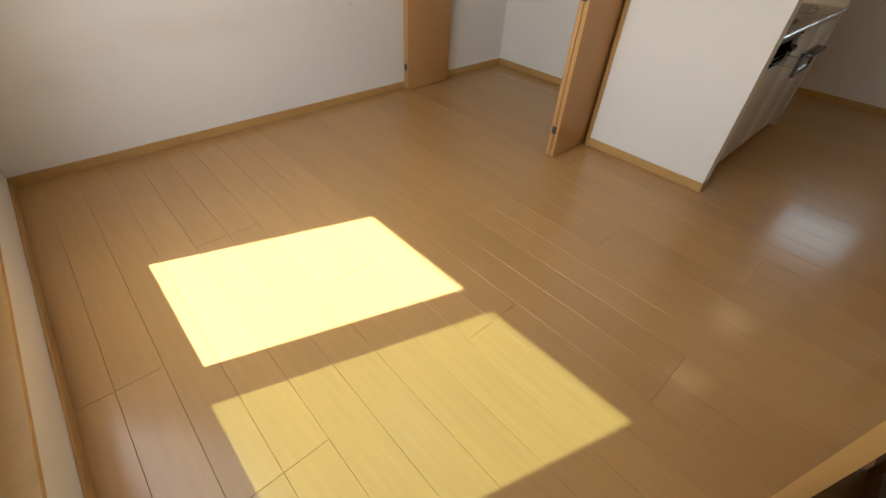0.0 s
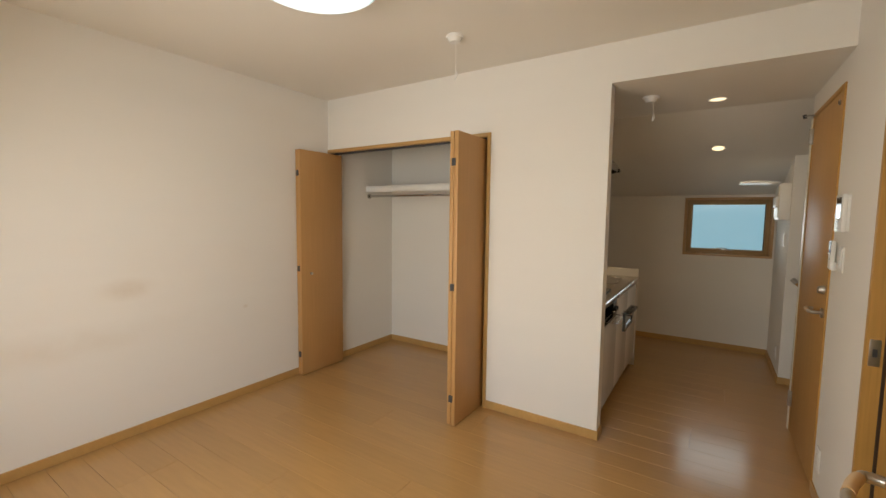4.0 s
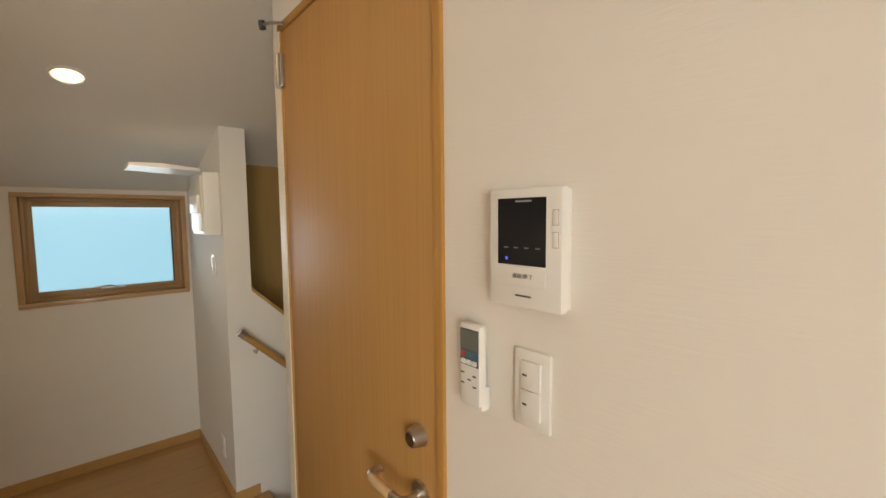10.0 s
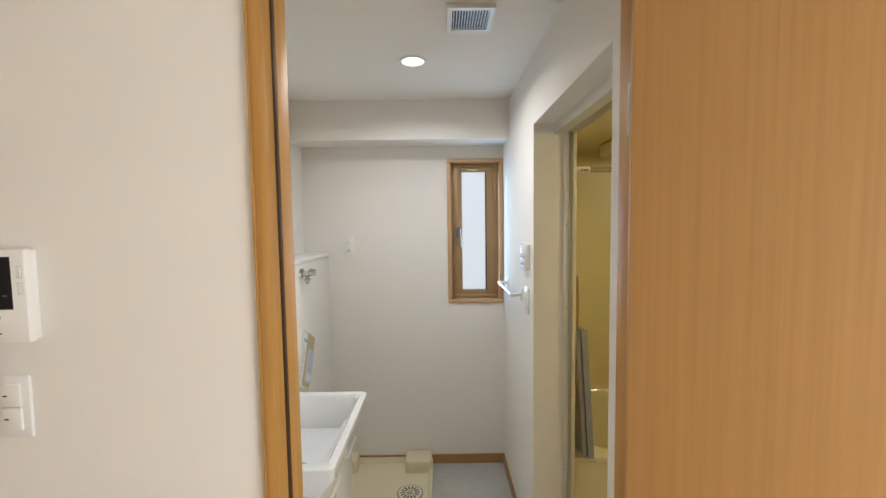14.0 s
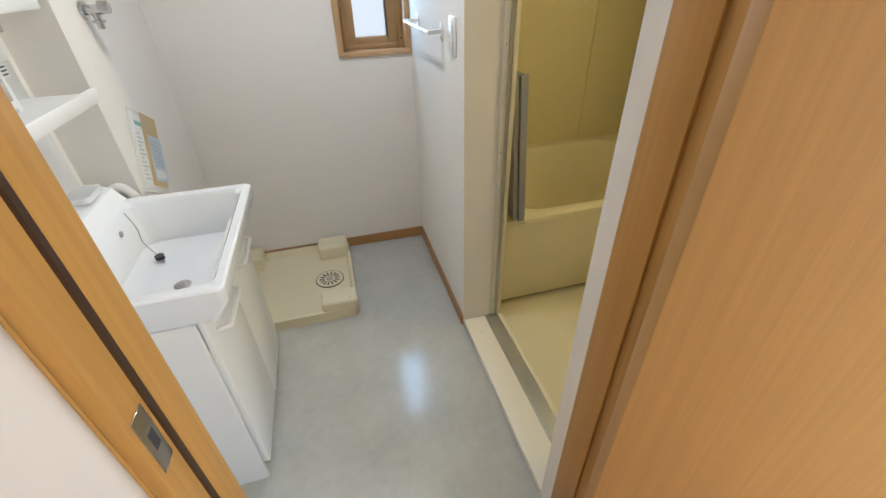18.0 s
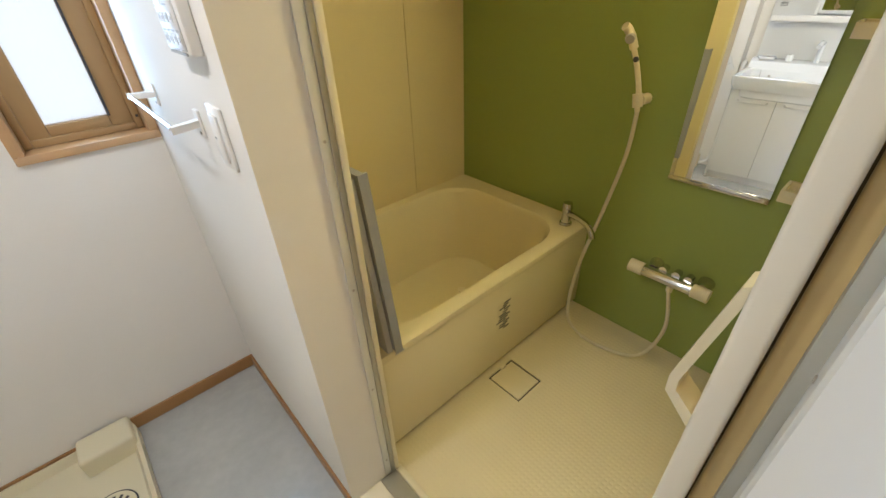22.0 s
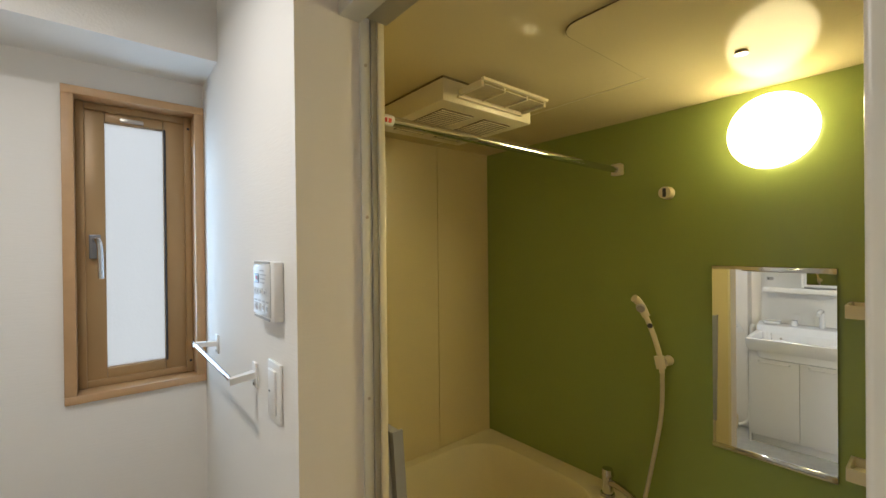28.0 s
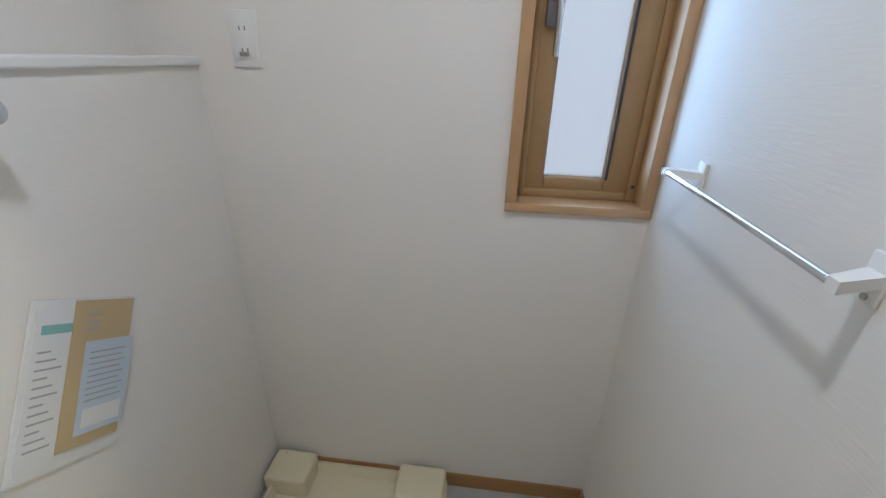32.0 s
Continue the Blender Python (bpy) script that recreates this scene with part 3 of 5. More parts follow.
door.location = (D0 + 0.078, YS + 0.030, 0.008)

# entrance door
frame2 = casing("door_frame_2", E0, E1, EH, YS - 0.108, YS + 0.008, 0.025, "honey brown wooden frame of the entrance door")
part("hinge_jamb", B(E1 - 0.024, E1 + 0.020, YS + 0.0085, YS + 0.0125, 0, EH - 0.026), CREAMW, frame2, "cream hinge-side jamb strip")
door2 = panel_door("entrance_door", E0 + 0.027, E1 - 0.027, YS - 0.03, YS + 0.004, 0.008, EH - 0.028, "closed honey-veneered wooden door with a lock")
lever(door2, 3.085, YS + 0.004, 0.938, 1, 1)
lock = part("lock_cylinder", cyl((3.087, YS + 0.004, 1.06), (3.087, YS + 0.03, 1.06), 0.024, 0.018), NICKEL, door2, "round satin metal lock")
part("key_face", cyl((3.087, YS + 0.03, 1.06), (3.087, YS + 0.032, 1.06), 0.014), CHROME, lock)
part("viewer", cyl((3.096, YS + 0.004, 2.02), (3.096, YS + 0.010, 2.02), 0.013), NICKEL, door2)
part("viewer_lens", cyl((3.096, YS + 0.010, 2.02), (3.096, YS + 0.012, 2.02), 0.008), DARK, door2)
for z in (0.22, 1.955):
    h = part("hinge", B(E1 - 0.048, E1 - 0.008, YS + 0.0042, YS + 0.0148, z - 0.05, z + 0.05, 0.001), NICKEL, door2)
    part("hinge_pin", cyl((E1 - 0.026, YS + 0.018, z - 0.052), (E1 - 0.026, YS + 0.018, z + 0.052), 0.007), NICKEL, h)
stay = thing("door_stay", (E1 + 0.02, YS, 2.03), "thin metal stay arm at the top of the door frame", "door stay")
part("arm", tube(arc([(E1 - 0.07, YS + 0.012, 2.082), (E1 - 0.03, YS + 0.03, 2.092), (E1 + 0.010, YS + 0.05, 2.094)]), 0.005), NICKEL, stay)
part("rubber_tip", cyl((E1 + 0.010, YS + 0.046, 2.082), (E1 + 0.010, YS + 0.050, 2.106), 0.010), DARK, stay)

# closet
frame3 = tagged(new("closet_frame"), "honey wooden frame round the closet opening", "closet frame", "", "structure")
frame3.location = (XC, 2.1, 0)
part("jamb", B(XC - 0.012, XC + 0.106, CY - 0.022, CY + 0.004, 0, 2.012, 0.002), TRIM, frame3)
part("head", B(XC - 0.012, XC + 0.106, CY + 0.004, YN, 1.985, 2.012, 0.002), TRIM, frame3)
part("track", B(XC + 0.03, XC + 0.06, CY + 0.004, YN, 1.972, 1.985), DARK, frame3, "dark metal door track")


def fold_pair(y0, way, label):
    """Two leaves folded flat against each other; y0: the face seen from the room."""
    d = thing("folding_door", (2.74, y0 + 0.035, 0.012), label, "folding door", "closet folding doors")
    front = part("front_leaf", B(2.502, 2.975, y0, y0 + 0.029, 0.005, 1.968, 0.002), OAKL, d)
    back = part("back_leaf", B(2.507, 2.975, y0 + 0.036, y0 + 0.065, 0.005, 1.968, 0.002), OAKL, d)
    for z in (0.19, 0.95, 1.77):
        part("fold_hinge", B(2.496, 2.5025, y0 + 0.018, y0 + 0.047, z - 0.024, z + 0.024, 0.001), DARK, front, "small dark metal hinge")
    return d, front


fold_pair(1.340, 1, "honey-veneered folding closet door folded open beside the wall")
d, front = fold_pair(2.902, 1, "honey-veneered folding closet door folded open with a small knob")
part("knob", cyl((2.60, 2.902, 0.90), (2.60, 2.882, 0.90), 0.008, 0.013), NICKEL, front, "small round metal knob")
shelf = thing("closet_shelf", (3.58, 2.1, 1.655), "white closet shelf with a hanging rail below", "shelf")
part("board", B(3.40, CB, CY, YN, 1.69, 1.712), WHITE, shelf)
part("front_edge", B(3.38, 3.40, CY, YN, 1.652, 1.714, 0.003), WHITE, shelf)
part("hanging_rail", cyl((3.42, CY, 1.612), (3.42, YN, 1.612), 0.0125), CHROME, shelf, "chrome hanging rail")
part("rail_end", cyl((3.42, YN - 0.012, 1.612), (3.42, YN, 1.612), 0.026), CHROME, shelf)
part("rail_end", cyl((3.42, CY, 1.612), (3.42, CY + 0.012, 1.612), 0.026), CHROME, shelf)

# ceiling lamp and detectors
lampx = thing("ceiling_lamp", (1.40, 1.39, ZC - 0.11), "round white ceiling lamp, lit with a cool glow", "ceiling lamp")
bm = bmesh.new()
rings = [(0.275, ZC - 0.03), (0.285, ZC - 0.05), (0.28, ZC - 0.075), (0.262, ZC - 0.088), (0.235, ZC - 0.098), (0.19, ZC - 0.107), (0.10, ZC - 0.112)]
loops = [[bm.verts.new((1.40 + r * math.cos(k * math.tau / 48), 1.39 + r * math.sin(k * math.tau / 48), z)) for k in range(48)] for r, z in rings[:4]]
for q, w in zip(loops, loops[1:]):
    for k in range(48):
        bm.faces.new((q[k], q[(k + 1) % 48], w[(k + 1) % 48], w[k]))
part("shade", bm, ACRYL, lampx, "milky acrylic rim with a cool glow")
bm = bmesh.new()
loops = [[bm.verts.new((1.40 + r * math.cos(k * math.tau / 48), 1.39 + r * math.sin(k * math.tau / 48), z)) for k in range(48)] for r, z in rings[3:]]
for q, w in zip(loops, loops[1:]):
    for k in range(48):
        bm.faces.new((q[k], q[(k + 1) % 48], w[(k + 1) % 48], w[k]))
bm.faces.new(loops[-1])
part("diffuser", bm, ACRYLF, lampx, "bright milky face")
part("base", cyl((1.40, 1.39, ZC - 0.03), (1.40, 1.39, ZC), 0.27, n=48), WHITE, lampx)


def detector(x, y, z, cord, label):
    d = thing("smoke_detector", (x, y, z - 0.035), label, "smoke detector", "smoke detectors")
    part("base", cyl((x, y, z - 0.014), (x, y, z), 0.05, n=32), WHITE, d)
    part("sensor", cyl((x, y, z - 0.036), (x, y, z - 0.014), 0.030, 0.042, n=32), WHITE, d)
    part("pull_cord", cyl((x - 0.02, y - 0.02, z - cord), (x - 0.02, y - 0.02, z - 0.016), 0.0012, n=6), WHITE, d)
    k = part("cord_pull", cyl((x - 0.02, y - 0.02, z - cord - 0.03), (x - 0.02, y - 0.02, z - cord), 0.007, 0.003, n=10), WHITE, d)
    part("knot", tube(arc([(x - 0.02, y - 0.02, z - cord + 0.02), (x - 0.01, y - 0.026, z - cord - 0.01), (x - 0.028, y - 0.016, z - cord - 0.035)]), 0.003, 6), WHITE, k)


detector(2.315, 1.262, ZC, 0.22, "round white smoke detector on the ceiling with a pull cord")
detector(3.316, 0.343, ZK, 0.13, "round white smoke detector in the kitchen with a knotted cord")


def plate(name, c, w, h, face, label, category, group=""):
    """Wall plate at c facing 'n','s','e','w'; returns the thing and a maker of boxes on its face: across, up, out."""
    x, y, z = c
    t = thing(name, (x, y, z - h / 2), label, category, group)
    ux, uy, ox, oy = {"n": (-1, 0, 0, 1), "s": (1, 0, 0, -1), "e": (0, 1, 1, 0), "w": (0, -1, -1, 0)}[face]

    def on(a0, a1, b0, b1, d0, d1, bevel=0.0):
        xs = sorted((x + ux * a0 + ox * d0, x + ux * a1 + ox * d1)) if ux else sorted((x + ox * d0, x + ox * d1))
        ys = sorted((y + uy * a0, y + uy * a1)) if uy else sorted((y + oy * d0, y + oy * d1))
        return B(xs[0], xs[1], ys[0], ys[1], z + b0, z + b1, bevel)
    return t, on


def switch_plate(c, face, keys, label, w=0.07, h=0.12):
    t, on = plate("light_switch", c, w, h, face, label, "light switch")
    part("plate", on(-w / 2, w / 2, -h / 2, h / 2, 0, 0.007, 0.003), WHITE, t)
    n = h * 0.75 / keys
    for i in range(keys):
        lo = -h * 0.375 + n * i
        k = part("rocker", on(-w * 0.27, w * 0.27, lo + 0.0008, lo + n - 0.0008, 0.006, 0.0115, 0.0015), WHITE, t)
        part("marker", on(-w * 0.2, -w * 0.08, lo + n / 2 - 0.0015, lo + n / 2 + 0.0015, 0.0114, 0.0119), DARK, k)
    return t


def socket_plate(c, face, outlets, label, w=0.07, h=0.12):
    t, on = plate("wall_socket", c, w, h, face, label, "wall socket")
    part("plate", on(-w / 2, w / 2, -h / 2, h / 2, 0, 0.006, 0.0025), WHITE, t)
    f = part("socket_face", on(-w * 0.3, w * 0.3, -h * 0.36, h * 0.36, 0.005, 0.0085, 0.001), WHITE, t)
    for i in range(outlets):
        b = h * (0.19 - 0.38 * i) if outlets > 1 else 0.0
        for a in (-0.0065, 0.0065):
            part("slot", on(a - 0.0012, a + 0.0012, b - 0.004, b + 0.004, 0.008, 0.0089), DARK, f)
    return t, on


# controls between the doors
switch_plate((2.809, YS, 1.243), "n", 2, "white double light switch on the cream wall", 0.066)
socket_plate((2.915, YS, 0.22), "n", 2, "white double socket low on the wall")
ic, on = plate("intercom_monitor", (2.801, YS, 1.457), 0.147, 0.173, "n", "white video intercom with a dark screen", "intercom")
part("back_plate", on(-0.070, 0.052, -0.083, 0.083, 0, 0.0104, 0.002), WHITE, ic)
body = part("body", on(-0.073, 0.055, -0.086, 0.086, 0.0105, 0.028, 0.004), WHITE, ic)
scr = part("screen", on(-0.055, 0.030, -0.024, 0.072, 0.0275, 0.0288), SCREEN, ic, "black glossy screen")
part("power_light", on(-0.040, -0.036, -0.017, -0.013, 0.0287, 0.0293), mat("blue_light", (0.05, 0.08, 0.6), 0.4, emit=(0.05, 0.12, 1.0), power=0.12), scr, "small blue light")
for a in (-0.043, -0.025, -0.006, 0.013):
    part("touch_mark", on(a, a + 0.008, 0.0, 0.002, 0.0287, 0.0291), GREYD, scr)
part("brand_bar", on(-0.022, 0.006, 0.066, 0.0685, 0.0287, 0.0291), GREY, scr)
tk = part("talk_button", on(-0.055, 0.030, -0.054, -0.026, 0.0275, 0.0292, 0.001), WHITE, ic)
part("speaker_slot", on(-0.022, 0.006, -0.0695, -0.067, 0.0276, 0.0286), INK, ic)
for b in (0.034, 0.004):
    part("button_gap", on(0.0402, 0.0498, b - 0.0008, b + 0.0208, 0.0275, 0.0284), GREYP, ic)
    part("side_button", on(0.041, 0.049, b, b + 0.02, 0.0275, 0.0300, 0.001), WHITE, ic)
tc = bpy.data.curves.new("talk_text", "FONT")
tc.body, tc.size, tc.align_x, tc.align_y, tc.extrude = "通話/終了", 0.0075, "CENTER", "CENTER", 0.0002
tc.space_character = 1.3
tx = new("talk_text", tc)
tx.data.materials.append(INK)
tx.parent = ic
tx.location = (0.0085, 0.0297, 0.0465)
tx.rotation_euler = (radians(90), 0, radians(180))
rc, on = plate("remote_control", (2.920, YS, 1.254), 0.05, 0.145, "n", "white air conditioner remote in its wall holder", "remote control")
hold = part("holder", on(-0.026, 0.026, -0.074, -0.030, 0, 0.024, 0.008), WHITE, rc, "white wall holder")
rbody = part("body", on(-0.0235, 0.0235, -0.066, 0.072, 0.008, 0.0275, 0.006), WHITE, rc)
part("display", on(-0.019, 0.019, 0.030, 0.060, 0.0272, 0.0282), mat("display_grey", (0.16, 0.17, 0.15), 0.3), rc, "grey display")
part("dark_band", on(-0.021, 0.021, 0.002, 0.064, 0.0268, 0.0278), mat("slate_band", (0.11, 0.13, 0.15), 0.4), rc)
for i, c in enumerate(((0.5, 0.06, 0.05), (0.05, 0.22, 0.25), (0.05, 0.15, 0.32))):
    part("colour_button", on(-0.018 + 0.0127 * i, -0.0075 + 0.0127 * i, 0.017, 0.025, 0.0276, 0.0288, 0.001), mat("button_colour", c, 0.4), rc)
    part("key", on(-0.018 + 0.0127 * i, -0.0075 + 0.0127 * i, 0.004, 0.012, 0.0276, 0.0292, 0.002), WHITE, rc)
for a, b in ((-0.016, -0.012), (-0.016, -0.030), (0.0, -0.022), (0.012, -0.014), (0.012, -0.032)):
    part("key_mark", on(a - 0.004, a + 0.004, b - 0.0012, b + 0.0012, 0.0274, 0.0279), INK, rc)

# window on the sunny side
win = tagged(new("window_1"), "two-pane sliding window in a honey wooden frame", "window", "", "structure")
win.location = (XW, 1.255, WZ0)
part("window_sill", B(XW - 0.14, XW + 0.014, WY0 - 0.02, WY1 + 0.02, WZ0 - 0.022, WZ0, 0.003), TRIM, win)
part("window_head", B(XW - 0.14, XW + 0.014, WY0 - 0.02, WY1 + 0.02, WZ1, WZ1 + 0.022, 0.003), TRIM, win)
part("window_jamb", B(XW - 0.14, XW + 0.014, WY0 - 0.022, WY0, WZ0, WZ1, 0.003), TRIM, win)
part("window_jamb", B(XW - 0.14, XW + 0.014, WY1, WY1 + 0.022, WZ0, WZ1, 0.003), TRIM, win)
GZ0, GZ1 = 0.605, 2.03
for y0, y1, x, glass in ((WY0, 1.255, XW - 0.10, AMBER), (1.19, WY1, XW - 0.065, CLEAR)):
    a, b = (0.502, 1.147) if glass is AMBER else (1.303, 2.006)
    GZ1 = 2.08 if glass is AMBER else 2.03
    sash = part("sash", boxes((x - 0.012, x + 0.012, y0, a, WZ0, WZ1), (x - 0.012, x + 0.012, b, y1, WZ0, WZ1), (x - 0.012, x + 0.012, a, b, WZ0, GZ0), (x - 0.012, x + 0.012, a, b, GZ1, WZ1)), SASH, win, "brown metal sash")
    g = part("pane", B(x - 0.003, x + 0.003, a, b, GZ0, GZ1), glass, sash, "yellow-tinted glass" if glass is AMBER else "clear glass")

# ---- kitchen ----
K0, K1, KF = 2.985, 4.49, 0.535
kit = thing("kitchen_counter", (3.75, 0.85, 0), "white kitchen unit with a stainless steel worktop", "kitchen unit")
part("carcass", boxes((K0, K1, KF + 0.02, YK - 0.004, 0.085, 0.66), (3.60, K1, KF + 0.02, YK - 0.004, 0.66, 0.70), (K0, 3.06, KF + 0.02, YK - 0.004, 0.66, 0.82), (3.565, 3.60, KF + 0.02, YK - 0.004, 0.66, 0.82)), CABW, kit)
part("plinth", B(K0, K1, KF + 0.07, YK - 0.004, 0, 0.085), GREYP, kit)
part("end_panel", B(K1, K1 + 0.025, KF - 0.012, YK - 0.002, 0, 0.935, 0.006), CABW, kit, "white end panel with a rounded top")
dr = part("hob_front", B(K0, 3.566, KF, KF + 0.018, 0.09, 0.665, 0.0015), CABW, kit)
dr = part("sink_door", B(3.57, 4.03, KF, KF + 0.018, 0.09, 0.803, 0.0015), CABW, kit)
part("door_pull", B(3.74, 3.86, KF - 0.016, KF, 0.645, 0.655, 0.003), CHROME, dr, "thin chrome pull")
dr = part("sink_door", B(4.034, 4.488, KF, KF + 0.018, 0.09, 0.803, 0.0015), CABW, kit)
part("grip_rail", B(3.57, 4.488, KF - 0.006, KF + 0.012, 0.806, 0.836), STEEL, kit, "brushed steel grip rail")
# worktop with the sink let in
S0, S1, SY0, SY1 = 3.93, 4.40, 0.62, 1.03
bm = bmesh.new()
ring = [[bm.verts.new((x, y, z)) for x, y in o] for z in (0.838, 0.862) for o in (((K0, KF - 0.015), (K1, KF - 0.015), (K1, YK - 0.03), (K0, YK - 0.03)), ((S0, SY0), (S1, SY0), (S1, SY1), (S0, SY1)))]
for p, q in ((0, 1), (2, 3), (0, 2), (1, 3)):
    for k in range(4):
        bm.faces.new((ring[p][k], ring[p][k - 1], ring[q][k - 1], ring[q][k]))
wt = part("worktop", bm, STEEL, kit, "brushed stainless worktop")
part("front_edge", tube([(K0, KF - 0.014, 0.851), (K1, KF - 0.014, 0.851)], 0.013, 12), STEEL, wt)
part("splash_rim", prism([(YK - 0.03, 0.838), (YK - 0.045, 0.864), (YK - 0.022, 0.90), (YK - 0.002, 0.90), (YK - 0.002, 0.838)], "x", K0, K1), STEEL, wt)
bm = bmesh.new()
sink = [(rounded(S0 - 0.012, S1 + 0.012, SY0 - 0.012, SY1 + 0.012, 0.07), 0.8635), (rounded(S0 + 0.012, S1 - 0.012, SY0 + 0.012, SY1 - 0.012, 0.08), 0.857), (rounded(S0 + 0.025, S1 - 0.025, SY0 + 0.025, SY1 - 0.025, 0.08), 0.74), (rounded(S0 + 0.05, S1 - 0.05, SY0 + 0.05, SY1 - 0.05, 0.08), 0.70), (rounded(S0 + 0.16, S1 - 0.16, SY0 + 0.16, SY1 - 0.16, 0.04), 0.692)]
loops = [[bm.verts.new((x, y, z)) for x, y in o] for o, z in sink]
for q, w in zip(loops, loops[1:]):
    for k in range(len(q)):
        bm.faces.new((q[k], q[k - 1], w[k - 1], w[k]))
bm.faces.new(loops[-1])
snk = part("sink_bowl", bm, STEEL, kit, "rounded stainless sink bowl")
part("drain", cyl((4.16, 0.83, 0.692), (4.16, 0.83, 0.697), 0.055), DARK, snk)
part("soap_tray", B(3.955, 4.04, 0.94, 1.02, 0.80, 0.85, 0.006), WHITE, snk, "white plastic soap tray")
tap = thing("kitchen_tap", (3.93, 1.03, 0.862), "chrome single-lever kitchen tap with a long spout", "tap")
part("base", cyl((3.93, 1.03, 0.862), (3.93, 1.03, 0.872), 0.032), CHROME, tap)
part("column", cyl((3.93, 1.03, 0.872), (3.93, 1.03, 0.990), 0.029, 0.026), CHROME, tap)
part("spout", tube(arc([(3.93, 1.03, 0.94), (4.02, 0.985, 0.985), (4.13, 0.93, 1.035), (4.16, 0.915, 1.04)]), 0.013, 14), CHROME, tap)
part("lever_cap", cyl((3.93, 1.03, 0.992), (3.93, 1.03, 1.012), 0.030, 0.026), CHROME, tap)
part("lever", tube(arc([(3.93, 1.03, 1.008), (3.99, 1.005, 1.022), (4.06, 0.975, 1.042)]), 0.006, 10), CHROME, tap)
hob = thing("gas_hob", (3.36, 0.80, 0.862), "black glass two-burner gas hob", "gas hob")
part("glass_top", B(3.07, 3.585, 0.585, 1.01, 0.862, 0.874, 0.005), BLACK, hob)
for hx in (3.20, 3.455):
    b = part("burner", cyl((hx, 0.80, 0.874), (hx, 0.80, 0.893), 0.042, 0.034), DARK, hob)
    part("burner_cap", cyl((hx, 0.80, 0.893), (hx, 0.80, 0.90), 0.03), NICKEL, b)
    tv = part("trivet", tube([(hx + 0.095 * math.cos(k * math.tau / 24), 0.80 + 0.095 * math.sin(k * math.tau / 24), 0.879) for k in range(25)], 0.005, 8), BLACK, hob, "black cast pan support")
    for k in range(5):
        c, s = math.cos(k * math.tau / 5 + 0.3), math.sin(k * math.tau / 5 + 0.3)
        part("prong", tube([(hx + 0.115 * c, 0.80 + 0.115 * s, 0.878), (hx + 0.115 * c, 0.80 + 0.115 * s, 0.908), (hx + 0.045 * c, 0.80 + 0.045 * s, 0.908)], 0.0045, 6), BLACK, tv)
part("grill_housing", boxes((3.062, 3.562, KF + 0.30, KF + 0.32, 0.67, 0.836), (3.062, 3.07, KF + 0.004, KF + 0.30, 0.67, 0.836), (3.555, 3.562, KF + 0.004, KF + 0.30, 0.67, 0.836), (3.07, 3.555, KF + 0.004, KF + 0.30, 0.67, 0.675), (3.07, 3.555, KF + 0.004, KF + 0.012, 0.795, 0.836)), BLACK, hob)
part("control_panel", B(3.43, 3.555, KF + 0.002, KF + 0.014, 0.675, 0.795), BLACK, hob)
gd = part("grill_door", boxes((3.10, 3.42, KF - 0.135, KF - 0.118, 0.675, 0.705), (3.10, 3.42, KF - 0.135, KF - 0.118, 0.768, 0.795), (3.10, 3.13, KF - 0.135, KF - 0.118, 0.705, 0.768), (3.39, 3.42, KF - 0.135, KF - 0.118, 0.705, 0.768)), BLACK, hob, "open black grill drawer front")
part("drawer_glass", B(3.13, 3.39, KF - 0.129, KF - 0.125, 0.705, 0.768), SMOKE, gd, "smoked glass")
part("drawer_handle", B(3.11, 3.41, KF - 0.165, KF - 0.137, 0.778, 0.796, 0.005), BLACK, gd)
for y in np.linspace(KF - 0.105, KF + 0.20, 12):
    part("rack_bar", cyl((3.12, float(y), 0.715), (3.40, float(y), 0.715), 0.002, n=6), CHROME, gd)
for x in (3.12, 3.40):
    part("rack_side", cyl((x, KF - 0.12, 0.715), (x, KF + 0.22, 0.715), 0.003, n=6), CHROME, gd)
for a in (3.46, 3.52):
    part("control_knob", cyl((a, KF + 0.002, 0.74), (a, KF - 0.016, 0.74), 0.018, 0.016), BLACK, hob)
hood = thing("range_hood", (3.37, 0.9, 1.775), "dark grey sloping range hood with a black underside", "range hood")
HY = 0.60
part("shell", prism([(HY, 1.795), (HY, 1.812), (HY + 0.01, 1.835), (0.93, 2.11), (0.95, 2.14), (0.95, ZK - 0.002), (YK - 0.002, ZK - 0.002), (YK - 0.002, 1.90), (0.72, 1.90), (HY + 0.014, 1.80)], "x", K0 + 0.012, 3.728), HOODM, hood)
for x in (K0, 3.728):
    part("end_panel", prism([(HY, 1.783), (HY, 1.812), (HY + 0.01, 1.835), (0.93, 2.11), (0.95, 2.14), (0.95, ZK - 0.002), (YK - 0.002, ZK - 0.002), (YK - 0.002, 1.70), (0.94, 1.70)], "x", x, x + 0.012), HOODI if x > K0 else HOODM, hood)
part("front_lip", B(K0 + 0.012, 3.728, HY, HY + 0.010, 1.783, 1.7945, 0.002), HOODM, hood)
part("inner_lining", B(K0 + 0.013, 3.727, 0.725, YK - 0.004, 1.880, 1.899), BLACK, hood)
part("rear_bar", B(K0 + 0.012, 3.728, 0.94, 0.955, 1.70, 1.714, 0.002), STEEL, hood, "steel bar along the back edge")
part("fan_housing", B(3.28, 3.70, 0.97, YK - 0.006, 1.735, 1.879, 0.012), HOODM, hood, "grey fan housing")
part("filter", B(3.06, 3.66, 0.72, 0.90, 1.84, 1.856, 0.004), DARK, hood)
part("hood_lamp", cyl((3.66, 1.04, 1.722), (3.66, 1.04, 1.7345), 0.03), GLOWW, hood, "lit warm hood lamp")
